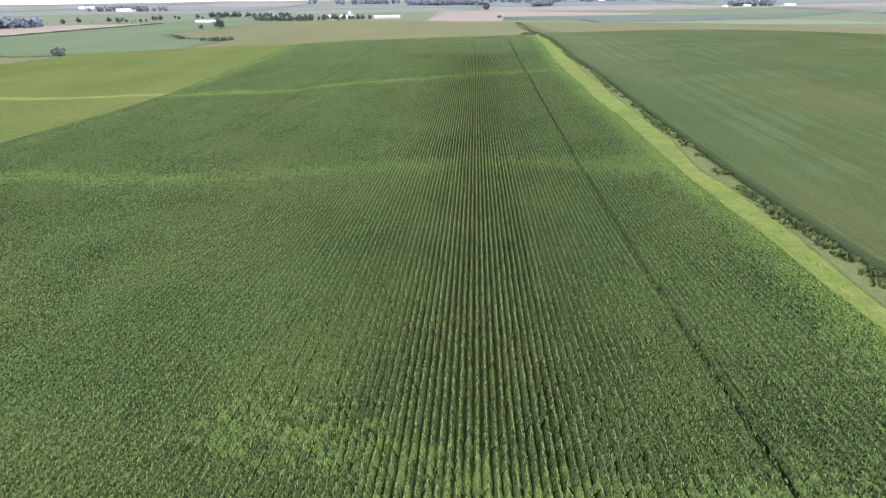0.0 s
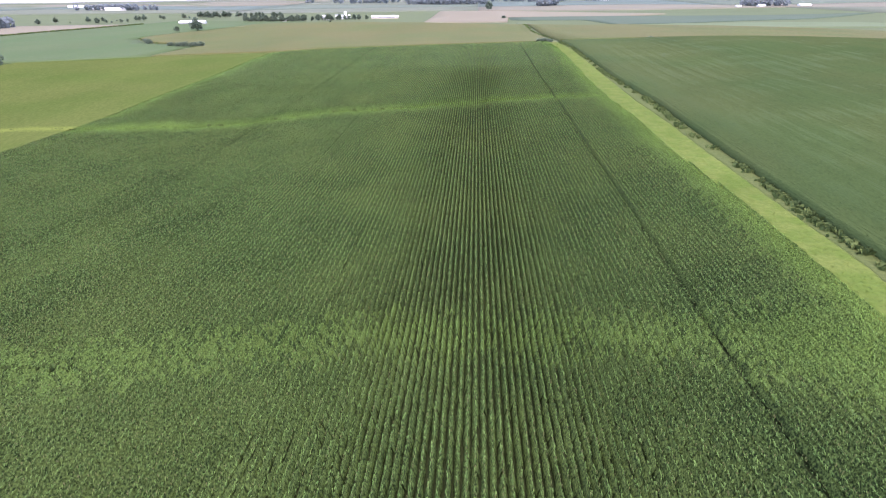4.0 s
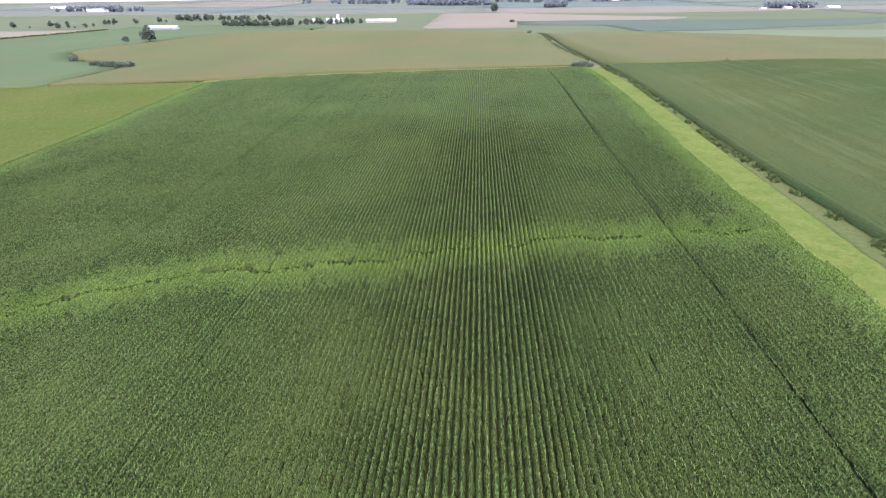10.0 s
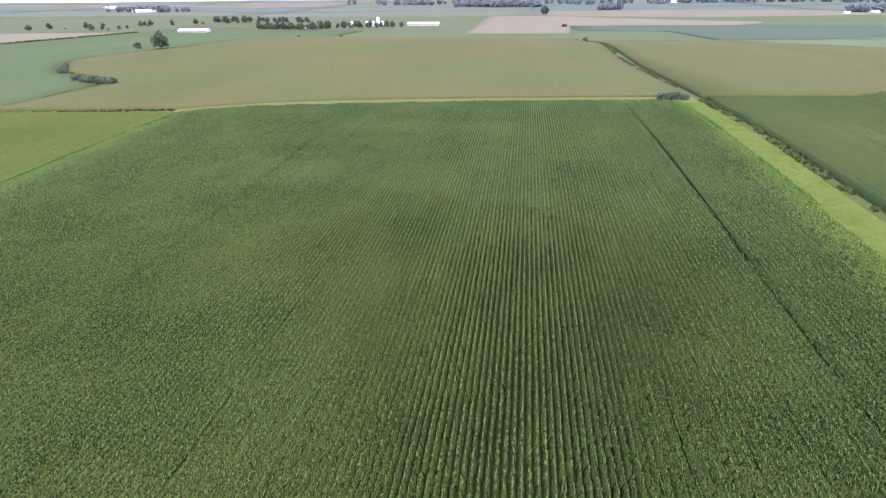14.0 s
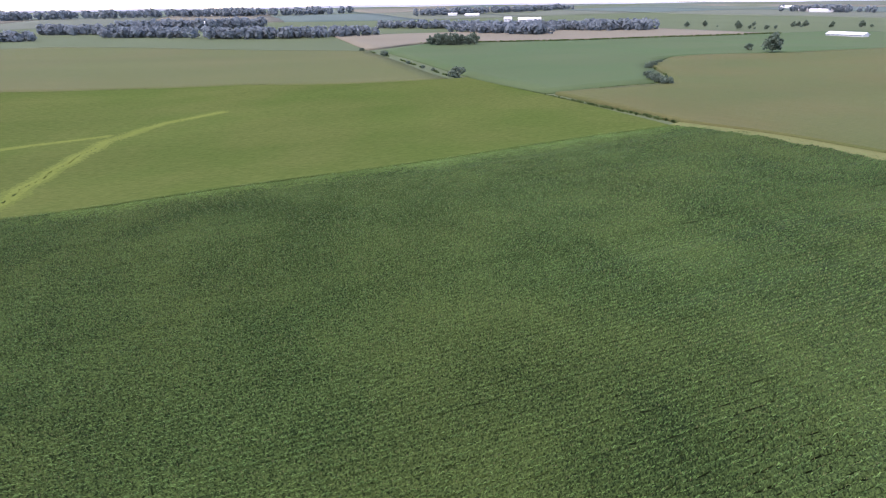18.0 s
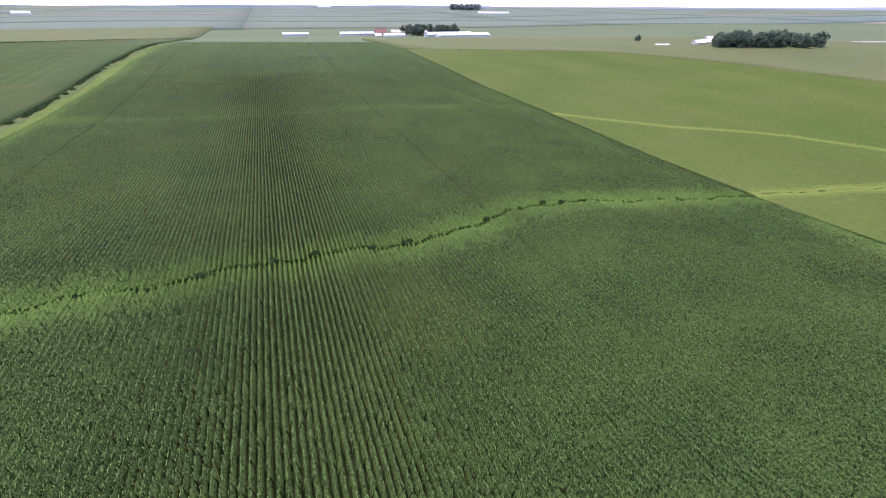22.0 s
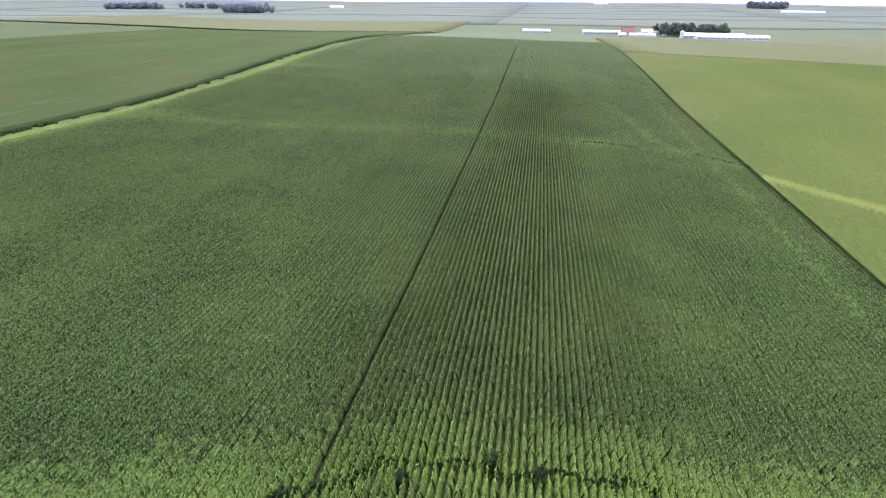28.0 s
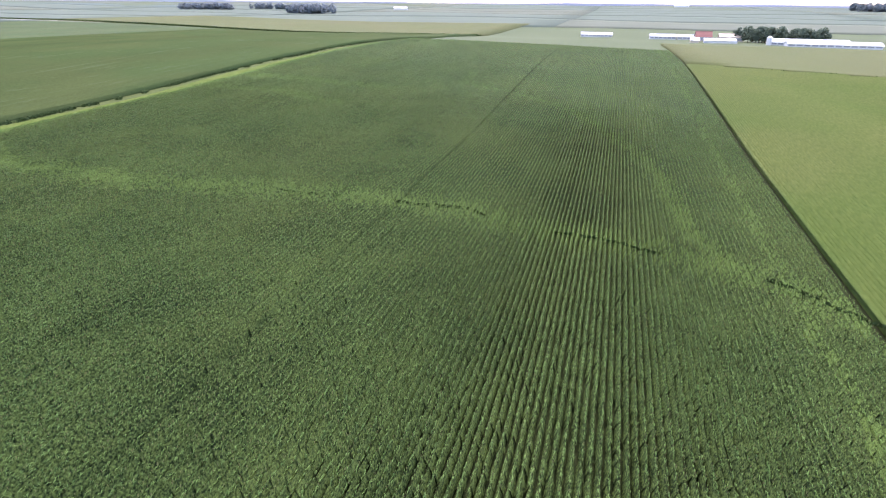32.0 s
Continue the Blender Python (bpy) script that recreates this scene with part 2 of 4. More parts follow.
# ---- mesh helpers ----
def mesh_from(name, verts, faces, mat):
    """A mesh from arrays: verts (n, 3) and faces (m, k)."""
    me = bpy.data.meshes.new(name)
    verts = np.asarray(verts, np.float32)
    faces = np.asarray(faces, np.int32)
    m, k = faces.shape
    me.vertices.add(len(verts))
    me.vertices.foreach_set("co", verts.ravel())
    me.loops.add(m * k)
    me.loops.foreach_set("vertex_index", faces.ravel())
    me.polygons.add(m)
    me.polygons.foreach_set("loop_start", np.arange(0, m * k, k, dtype=np.int32))
    me.polygons.foreach_set("loop_total", np.full(m, k, np.int32))
    me.update(calc_edges=True)
    me.validate()
    me.materials.append(mat)
    return me


def part(name, bm, mat, parent, label=""):
    me = bpy.data.meshes.new(name)
    bm.to_mesh(me)
    bm.free()
    me.materials.append(mat)
    ob = new(name, me)
    ob.parent = parent
    if label:
        tagged(ob, label)
    return ob


def box(bm, x0, x1, y0, y1, z0, z1):
    v = [bm.verts.new(p) for p in ((x0, y0, z0), (x1, y0, z0), (x1, y1, z0), (x0, y1, z0), (x0, y0, z1), (x1, y0, z1), (x1, y1, z1), (x0, y1, z1))]
    for f in ((3, 2, 1, 0), (4, 5, 6, 7), (0, 1, 5, 4), (1, 2, 6, 5), (2, 3, 7, 6), (3, 0, 4, 7)):
        bm.faces.new([v[i] for i in f])


def tube(bm, a, b, ra, rb, sides=6):
    a, b = Vector(a), Vector(b)
    q = (b - a).to_track_quat("Z", "Y")
    rings = []
    for p, r in ((a, ra), (b, rb)):
        rings.append([bm.verts.new(p + q @ Vector((r * math.cos(2 * math.pi * i / sides), r * math.sin(2 * math.pi * i / sides), 0))) for i in range(sides)])
    for i in range(sides):
        j = (i + 1) % sides
        bm.faces.new((rings[0][i], rings[0][j], rings[1][j], rings[1][i]))
    bm.faces.new(rings[1])
    bm.faces.new(rings[0][::-1])


def along(points, y):
    """x of a polyline at y."""
    p = np.array(sorted(points, key=lambda q: q[1]), float)
    return np.interp(y, p[:, 1], p[:, 0])


def away(x, y, points):
    """The distance of x, y from a polyline."""
    best = np.full(np.shape(x), 1e9)
    for (ax, ay), (bx, by) in zip(points, points[1:]):
        lx, ly = bx - ax, by - ay
        t = np.clip(((x - ax) * lx + (y - ay) * ly) / (lx * lx + ly * ly), 0, 1)
        best = np.minimum(best, np.hypot(x - ax - t * lx, y - ay - t * ly))
    return best


def sheet(name, left, right, y0, y1, top, mat, label, category, nx=12, ny=40, kind="stuff", wave=0.0):
    """A standing crop or a strip of grass: a top that follows the land, and sides down to it."""
    ys = np.linspace(y0, y1, ny + 1)
    xl, xr = along(left, ys), along(right, ys)
    t = np.linspace(0, 1, nx + 1)
    x = xl[:, None] * (1 - t) + xr[:, None] * t
    y = np.repeat(ys[:, None], nx + 1, 1)
    z = height(x, y)
    lift = np.full(x.shape, float(top))
    if wave:
        lift += np.random.RandomState(3).uniform(-wave, wave, x.shape)
    up = np.stack([x, y, z + lift], -1).reshape(-1, 3)
    low = np.stack([x, y, z - 0.3], -1).reshape(-1, 3)
    idx = np.arange((nx + 1) * (ny + 1)).reshape(ny + 1, nx + 1)
    faces = [np.stack([idx[:-1, :-1], idx[:-1, 1:], idx[1:, 1:], idx[1:, :-1]], -1).reshape(-1, 4)]
    n = len(up)
    for e in (idx[:, 0][::-1], idx[:, -1], idx[0, :], idx[-1, :][::-1]):
        faces.append(np.stack([e[:-1] + n, e[1:] + n, e[1:], e[:-1]], -1))
    ob = new(name, mesh_from(name, np.concatenate([up, low]), np.concatenate(faces), mat))
    return tagged(ob, label, category, kind=kind)


# ---- ground ----
def graded(centre, fine, span, limit):
    """Coordinates close together round the fields and wider apart towards the horizon."""
    a = list(np.arange(centre - span, centre + span + 1, fine))
    s = fine
    while a[-1] < limit:
        s *= 1.12
        a.append(a[-1] + s)
    s = fine
    while a[0] > -limit:
        s *= 1.12
        a.insert(0, a[0] - s)
    return np.array(a)


gx, gy = graded(-60, 8, 180, 4600), graded(160, 10, 360, 4600)
X, Y = np.meshgrid(gx, gy)
idx = np.arange(X.size).reshape(X.shape)
gv = np.stack([X, Y, height(X, Y)], -1).reshape(-1, 3)
gf = np.stack([idx[:-1, :-1], idx[:-1, 1:], idx[1:, 1:], idx[1:, :-1]], -1).reshape(-1, 4)
ground = tagged(new("ground", mesh_from("ground", gv, gf, M_GROUND)), "gently rolling green farmland that reaches the hazy horizon", "ground", kind="structure")
for p in ground.data.polygons:
    p.use_smooth = True

# ---- lines across the fields ----
DITCH = [(46, 262), (37, 262), (3, 259.5), (-6, 257.5), (-17, 255.5), (-30, 252), (-38, 251), (-51, 249.8), (-59, 248.5), (-66, 245), (-74, 240.3), (-81, 237), (-86, 235.4), (-94, 234.4), (-108, 236.3), (-120, 237.6), (-133, 238.6), (-147, 240)]
DITCH_LEFT = [(-147, 240), (-155, 240.5), (-182, 241.5), (-212, 244), (-236, 248), (-252, 257), (-264, 266), (-276, 289)]
BRANCH = [(-146, 137), (-158, 149), (-180, 167), (-204, 178), (-218, 188), (-232, 207), (-240, 222), (-247, 246)]
SWALE = [(52, 114), (44, 114.5), (29, 119), (-18, 119), (-46, 113), (-62, 110), (-76, 109), (-86, 108), (-94, 112.5), (-105, 113), (-115, 114), (-124, 116), (-131, 118), (-137, 120), (-147, 128)]
HOLLOW = [(48, 4), (26, 1), (-26, 5)]
UPPER = [(44, 26), (28, 26), (8, 24), (-13, 32), (-20, 34)]
CREASE = [(-49, -44), (-53, -14), (-74, -5), (-98, 16), (-109, 37), (-118, 56), (-123, 76), (-125, 103), (-131, 118)]
EDGE_X, STRIP_X = -144.2, 46.5
LINES = (23.7, -74.3)  # rows left out where the planter turned

# ---- the corn field ----
rng = np.random.RandomState(7)


def stand(xs, y0, y1, step, w, z0, z1, rough=1.0):
    """Rows of standing corn as ridges, in short pieces: their corners (n, 6, 3) and middles."""
    ys = np.arange(y0, y1 + step, step)
    k, m = len(xs), len(ys)
    gx_, gy_ = np.repeat(xs[:, None], m, 1), np.repeat(ys[None], k, 0)
    g = height(gx_, gy_)
    z0 = z0 + 0.8 * (1 - smooth((gy_ + 10) / 60) * (1 - smooth((gy_ - 290) / 80))) * (z0 < 1.2)
    jog = rng.uniform(-0.05, 0.05, (k, m))
    rise = (rng.uniform(-0.15, 0.12, (k, m)) + rng.normal(0, 0.1, (k, 1)) + 0.07 * np.sin(gx_ * 0.9 + 2 * np.sin(gy_ * 0.013)) * np.sin(gy_ * 0.021 + gx_ * 0.05)) * rough
    w = w + 0.05 * (z0 - np.min(z0)) / 0.8
    side = [np.stack([gx_ + jog + dx * w, gy_, g + z + rise * (dx == 0)], -1) for dx, z in ((-1, z0), (0, z1), (1, z0))]
    out = np.stack([a[:, :-1] for a in side] + [a[:, 1:] for a in side], 2).reshape(-1, 6, 3)
    return out, out[:, :, 0].mean(1), out[:, :, 1].mean(1)


def split(pieces, k):
    """Cuts each piece of a row into k shorter ones."""
    a, b = pieces[:, :3], pieces[:, 3:]
    cut = [np.concatenate([a + (b - a) * i / k, a + (b - a) * (i + 1) / k], 1) for i in range(k)]
    out = np.concatenate(cut)
    return out, out[:, :, 0].mean(1), out[:, :, 1].mean(1)


def ragged(pieces):
    """Pieces of a row made uneven in width and height, plant by plant."""
    n = len(pieces)
    middle = pieces[:, [1, 4], 0].mean(1)[:, None]
    pieces[:, :, 0] = middle + (pieces[:, :, 0] - middle) * rng.uniform(0.78, 1.14, (n, 1)) + rng.normal(0, 0.03, (n, 1))
    pieces[:, [1, 4], 2] += rng.uniform(-0.09, 0.08, (n, 1)) + rng.uniform(-0.06, 0.06, (n, 2))
    return pieces


def row_end(x):
    """Where the rows stop at the headland."""
    p = np.array(ROW_END, float)
    return np.interp(x, p[:, 0], p[:, 1]) + 0.6 * np.sin(x * 3.1) * np.sin(x * 0.7)


def ditch_away(x, y):
    """The distance from the winding middle of the ditch."""
    return away(x, y - 0.8 * np.sin(x * 0.33) - 0.5 * np.sin(x * 0.9 + 1), DITCH)


def ridges(name, pieces, mat, label, category):
    n = len(pieces)
    f = np.array([[0, 1, 4, 3], [1, 2, 5, 4]])
    faces = (np.arange(n)[:, None, None] * 6 + f).reshape(-1, 4)
    return tagged(new(name, mesh_from(name, pieces.reshape(-1, 3), faces, mat)), label, category, kind="stuff")


def stunting(x, y):
    """How far the corn is held back beside the wet lines, 0 to 1."""
    wet_line = ditch_away(x, y)
    s = np.maximum(0.62 * np.exp(-(wet_line / 5.5) ** 2), 0.95 * np.exp(-(wet_line / 2.6) ** 2))
    s = np.maximum(s, 0.21 * np.exp(-(away(x, y, SWALE) / 5.0) ** 2))
    s = np.maximum(s, 0.2 * np.exp(-(away(x, y, HOLLOW) / 5.0) ** 2))
    s = np.maximum(s, 0.23 * np.exp(-(away(x, y, CREASE) / 2.5) ** 2))
    s = np.maximum(s, 0.6 * np.exp(-((x - along(STRIP_IN, y)) / 5.0) ** 2))
    s = np.maximum(s, 0.5 * np.exp(-((x - 40) / 13) ** 2 - ((y - 117) / 8) ** 2))
    s = np.maximum(s, 0.16 * np.exp(-(away(x, y, UPPER) / 4.0) ** 2))
    s = np.maximum(s, 0.34 * np.exp(-((x + 144) / 6.5) ** 2) * (y > 255))
    return np.maximum(s, 0.17 * np.exp(-((x + 137.2) / 1.3) ** 2))


# the middle of the two sweeps of corn that are seen closest
NEAR = [(0, 25), (-10, 285), (-50, 300), (-75, 265), (-120, 110)]
rows_x = np.arange(EDGE_X + 0.35, STRIP_X, 0.762)
for lx, extra in zip(LINES, (0.62, 0.5)):
    rows_x = rows_x + extra * (rows_x > lx)
rows_x = rows_x[rows_x < STRIP_X]
ROW_END = [(-146, 438), (-121, 447), (-76, 453), (-25, 457), (25, 458), (60, 457)]
STRIP_IN = [(44.9, -212), (44.9, -90), (43.9, 0), (44.9, 40), (46.4, 62), (47.1, 82), (45.9, 100), (44.9, 114), (45.2, 138), (44.9, 172), (43.9, 190), (43.4, 203), (43.4, 235), (42.4, 255), (42.9, 270), (43.9, 312), (44.9, 356), (45.9, 434), (47.9, 466)]
STRIP_OUT = [(50, -212), (50, -60), (51, 0), (49.8, 56), (51.8, 80), (51.5, 102), (50, 114), (52.3, 137), (51.8, 171), (51.5, 221), (50.3, 253), (52, 286), (53, 340), (53, 466)]
solid, cx, cy = stand(rows_x, -212, 460, 2.4, 0.335, 0.55, 1.62)
beside = stunting(cx, cy) > 0.12
fine_rows, fx_, fy_ = split(solid[beside], 4)
fine_rows = ragged(fine_rows)
solid, cx, cy = np.concatenate([solid[~beside], fine_rows]), np.concatenate([cx[~beside], fx_]), np.concatenate([cy[~beside], fy_])
close = (away(cx, cy, NEAR) < 60) & (np.ptp(solid[:, :, 1], 1) > 1)
clumps, fx_, fy_ = split(solid[close], 3)
clumps = ragged(clumps)
solid, cx, cy = np.concatenate([solid[~close], clumps]), np.concatenate([cx[~close], fx_]), np.concatenate([cy[~close], fy_])
s = stunting(cx, cy)
wet = ditch_away(cx, cy)
keep = (cx < along(STRIP_IN, cy) + 0.6) & (cy < row_end(cx))
grade = np.clip(np.floor(s * 3.6 + rng.uniform(0, 0.9, len(cx))), 0, 3).astype(int)
solid[:, :, 2] -= (s * 0.4 + 0.6 * np.exp(-((cx - along(STRIP_IN, cy)) / 2.5) ** 2))[:, None]
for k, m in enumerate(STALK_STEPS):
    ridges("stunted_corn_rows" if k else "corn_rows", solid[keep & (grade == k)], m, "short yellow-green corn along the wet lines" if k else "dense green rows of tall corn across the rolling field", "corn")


def leaves(x, y, base, long, wide):
    """Arching corn leaves at x, y: four corners each, bent at the middle."""
    n = len(x)
    a = rng.uniform(0, 2 * math.pi, n)
    dx, dy = 0.28 * np.cos(a), np.sin(a)
    g = height(x, y) + base
    lift = rng.uniform(0.02, 0.25, n)
    drop = rng.uniform(0.0, 0.40, n)
    v = np.zeros((n, 4, 3))
    for k, (u, h, side) in enumerate(((0.0, 0 * lift, 0.0), (0.45, lift, 1.0), (1.0, lift - drop, 0.0), (0.45, lift, -1.0))):
        v[:, k, 0] = x + dx * u * long - dy * side * wide / 2
        v[:, k, 1] = y + dy * u * long + dx * side * wide / 2
        v[:, k, 2] = g + h
    return v


def leaf_mesh(name, v, mat, label):
    if len(v) and v.shape[1] == 3:
        return tagged(new(name, mesh_from(name, v.reshape(-1, 3), np.arange(len(v) * 3).reshape(-1, 3), mat)), label, "corn", kind="stuff")
    o = np.arange(len(v))[:, None] * 4
    tris = np.concatenate([o + np.array([0, 3, 1]), o + np.array([1, 3, 2])])
    return tagged(new(name, mesh_from(name, v.reshape(-1, 3), tris, mat)), label, "corn", kind="stuff")



def scatter(y0, y1, per_metre, near, long, wide):
    n = int(len(rows_x) * (y1 - y0) * per_metre)
    x = rows_x[rng.randint(0, len(rows_x), n)]
    y = rng.uniform(y0, y1, n)
    d = away(x, y, NEAR) + rng.uniform(-9, 9, n) < 54
    x, y = x[d == near], y[d == near]
    n = len(x)
    off = np.clip(rng.normal(0, 0.06, n), -0.16, 0.16)
    x = x + off
    s = stunting(x, y)
    ok = ~((ditch_away(x, y) < 0.5) & (rng.uniform(size=n) < 0.5)) & (x < along(STRIP_IN, y) + 0.6) & (y < row_end(x))
    x, y, s, off = x[ok], y[ok], s[ok], np.abs(off[ok])
    n = len(x)
    v = leaves(x, y, 1.74 + 0.16 * smooth((np.abs(y - 175) - 150) / 60) - 2.0 * off + rng.uniform(-0.06, 0.2, n) - 0.45 * s - 0.6 * np.exp(-((x - along(STRIP_IN, y)) / 2.5) ** 2), rng.uniform(0.75, 1.15, n) * long, rng.uniform(0.8, 1.2, n) * wide)
    if not near:
        v = v[:, 1:]
    return v, np.clip(np.floor(s * 3.6 + rng.uniform(0, 0.9, n)), 0, 3).astype(int)


# y from, y to, leaves to a metre of row, close or not, length, width
for a in ((-40, 372, 6.9, True, 0.45, 0.09), (40, 372, 4.4, False, 0.7, 0.15), (372, 460, 4.2, False, 0.75, 0.16), (-60, 40, 4.5, False, 0.9, 0.2), (-212, -60, 3.2, False, 1.3, 0.3)):
    v, grade = scatter(*a)
    for k, m in enumerate(LEAF_STEPS):
        if (grade == k).any():
            leaf_mesh("stunted_corn_leaves" if k else "corn_leaves", v[grade == k], m, "yellow-green leaves of the stunted corn" if k else "arching green leaves of the tall corn")

# tassels at the tops of the plants, fewer where the corn is held back
n_ = int(len(rows_x) * 672 * 1.5)
tx, ty = rows_x[rng.randint(0, len(rows_x), n_)] + rng.normal(0, 0.05, n_), rng.uniform(-212, 460, n_)
ts = stunting(tx, ty)
ok = (rng.uniform(0, 0.22, n_) > ts) & (tx < along(STRIP_IN, ty) - 1) & (ty < row_end(tx)) & (ditch_away(tx, ty) > 3)
tx, ty = tx[ok], ty[ok]
n_ = len(tx)
turn, tall = rng.uniform(0, math.pi, n_), rng.uniform(0.26, 0.4, n_)
wx, wy, low = 0.055 * np.cos(turn), 0.055 * np.sin(turn), height(tx, ty) + rng.uniform(1.62, 1.84, n_)
v = np.stack([np.stack([tx, ty, low], -1), np.stack([tx + wx, ty + wy, low + tall], -1), np.stack([tx - wx, ty - wy, low + tall * 0.9], -1)], 1)
leaf_mesh("corn_tassels", v, M_TASSEL, "thin straw-coloured tassels on top of the corn")

# bare soil under the corn, the shade between rows put into its colour
sheet("shaded_field_soil", [(EDGE_X - 3, -214), (EDGE_X - 3, 460)], [(STRIP_X, -214), (STRIP_X, 460)], -214, 460, 0.06, M_SOIL, "bare soil between the corn rows, coloured as dark as their shade", "soil", 24, 80)

# ---- neighbouring fields ----
CURVE = [(-147, -118), (-212, -100), (-300, -70), (-356, 20), (-376, 90), (-383, 163), (-378, 236), (-366, 300), (-350, 350), (-335, 400), (-328, 438)]
sheet("corn_field", CURVE, [(-146.1, -118), (-146.1, 225), (-145.5, 265), (-145.2, 438)], -117, 438, 1.15, M_TASSEL_LEFT, "yellow-green tasselled corn field beside the rows", "field", 30, 70, wave=0.15)
solid, cx, cy = stand(np.arange(-145.4, -392, -0.762), -117, 436, 7.0, 0.36, 1.2, 1.86, 0.2)
inside = (cx > along(CURVE, cy)) & ((cx < -146) | (cy > 240))
solid, cx, cy = solid[inside], cx[inside], cy[inside]
beside = np.minimum(away(cx, cy, DITCH_LEFT), away(cx, cy, BRANCH)) < 9
fine_rows, fx_, fy_ = split(solid[beside], 10)
solid, cx, cy = np.concatenate([solid[~beside], fine_rows]), np.concatenate([cx[~beside], fx_]), np.concatenate([cy[~beside], fy_])
one, two = away(cx, cy - 0.6 * np.sin(cx * 0.3), DITCH_LEFT), away(cx, cy, BRANCH)
ok = (one > 0.25) | (cx > 0)
s = np.maximum(np.exp(-(one / 2.8) ** 2), np.exp(-(two / 2.0) ** 2))
toss = rng.uniform(-0.12, 0.12, len(cx))
pale, beside = s + toss > 0.62, (s + toss > 0.16) & (s + toss <= 0.62)
ridges("tasselled_corn_rows", solid[ok & ~pale & ~beside], M_TASSEL_LEFT, "tasselled yellow-green corn rows beside the field edge", "corn")
ridges("waterside_corn_rows", solid[ok & beside], M_WATERSIDE, "lighter corn beside the shallow waterways", "corn")
ridges("pale_corn_rows", solid[ok & pale], M_WATERWAY, "pale yellow-green corn along the shallow waterways", "corn")
sheet("corn_field", [(-640, -330), (-760, -150), (-760, 100), (-640, 330), (-600, 424)], [(-147, -330)] + CURVE, -330, 424, 1.6, M_OLIVE, "olive tasselled corn field on the slope", "field", 24, 50)
sheet("corn_field", [(-236, 446), (-235, 464), (-230, 511), (-263, 536), (-305, 560), (-344, 610), (-340, 640), (-302, 678), (-283, 727), (-260, 955)], [(-150, 446), (-121, 457), (-76, 464), (-25, 467.5), (51, 469), (51.5, 960)], 446, 960, 1.4, M_TASSEL_AHEAD, "olive-tan ripening corn field over the rise", "field", 30, 130, wave=0.1)
sheet("corn_field", [(56, -470), (56, 462)], [(760, -470), (760, 462)], -470, 462, 1.9, M_CORN_DARK, "dark green corn field beyond the grass strip", "field", 40, 90, wave=0.15)
sheet("corn_field", [(56, 464), (58, 920)], [(760, 464), (420, 640), (300, 740), (235, 850), (205, 918)], 465, 905, 2.0, M_TASSEL_AHEAD, "tan ripening corn field over the low rise", "field", 24, 50)
sheet("soybean_field", [(-600, 442), (-690, 512), (-670, 615), (-620, 726), (-571, 882), (-553, 1100)], [(-240, 442), (-236, 511), (-268, 536), (-310, 560), (-348, 610), (-344, 640), (-306, 678), (-287, 727), (-264, 955), (-264, 1100)], 442, 1100, 0.8, M_BEAN, "smooth green soybean field in the low ground", "field", 20, 40)
sheet("ripe_field", [(-900, 420), (-900, 960)], [(-610, 420), (-697, 512), (-677, 615), (-627, 726), (-578, 882), (-565, 960)], 430, 960, 1.4, M_TAN, "pale tan ripe field beyond the ditch", "field", 12, 24)
sheet("soybean_field", [(62, 1250), (60, 1130), (190, 1095), (207, 921)], [(796, 1250), (560, 1060), (300, 921)], 922, 1250, 0.8, M_TEAL, "dense blue-green soybean field", "field", 16, 24)
sheet("soybean_field", [(240, 760), (212, 912)], [(560, 760), (560, 1040)], 760, 912, 0.9, M_LIGHT, "light green soybean field", "field", 12, 12)
sheet("ripe_field", [(-100, 1060), (-100, 1560)], [(50, 1060), (62, 1252), (330, 1253), (430, 1370), (60, 1560)], 1070, 1560, 1.4, M_TAN, "pale tan ripe field far beyond the rise", "field", 12, 24)

near_rows = stand(np.arange(56.5, 110, 0.762), -120, 460, 3.0, 0.36, 1.5, 2.15, 0.8)[0]
far_rows = [stand(np.arange(*span), y0, y1, 14.0, 0.37, 1.5, 2.1, 0.6)[0] for span, y0, y1 in (((110.6, 430, 0.762), -120, 460), ((56.5, 430, 0.762), -468, -120))]
solid = np.concatenate([near_rows, *far_rows])
ridges("corn_rows", solid, M_CORN_DARK, "dark green corn rows beyond the grass strip", "corn")
n_ = 14000
lx_, ly_ = 56.5 + 0.762 * rng.randint(0, 110, n_) + rng.normal(0, 0.1, n_), rng.uniform(-60, 440, n_)
leaf_mesh("corn_leaves", leaves(lx_, ly_, rng.uniform(1.8, 2.1, n_), rng.uniform(0.3, 0.6, n_), rng.uniform(0.1, 0.16, n_)), M_CORN_DARK, "dark arching leaves of the corn beyond the grass strip")

sheet("corn_field", [(56, -900), (60, -502)], [(820, -900), (820, -502)], -900, -502, 1.4, M_OLIVE, "olive corn field beyond the gravel road", "field", 16, 20)

# ---- strips of grass ----
sheet("grass_strip", STRIP_IN, STRIP_OUT, -212, 460, 0.45, M_STRIP, "yellow-green grass strip along the fence line", "grass", 16, 420, wave=0.09)
sheet("dry_margin", [(x + 0.2, y) for x, y in STRIP_OUT], [(55.8, -212), (55.8, 466)], -212, 466, 0.25, M_MARGIN, "grey-green dry grass beside the fence line", "grass", 5, 200, wave=0.06)


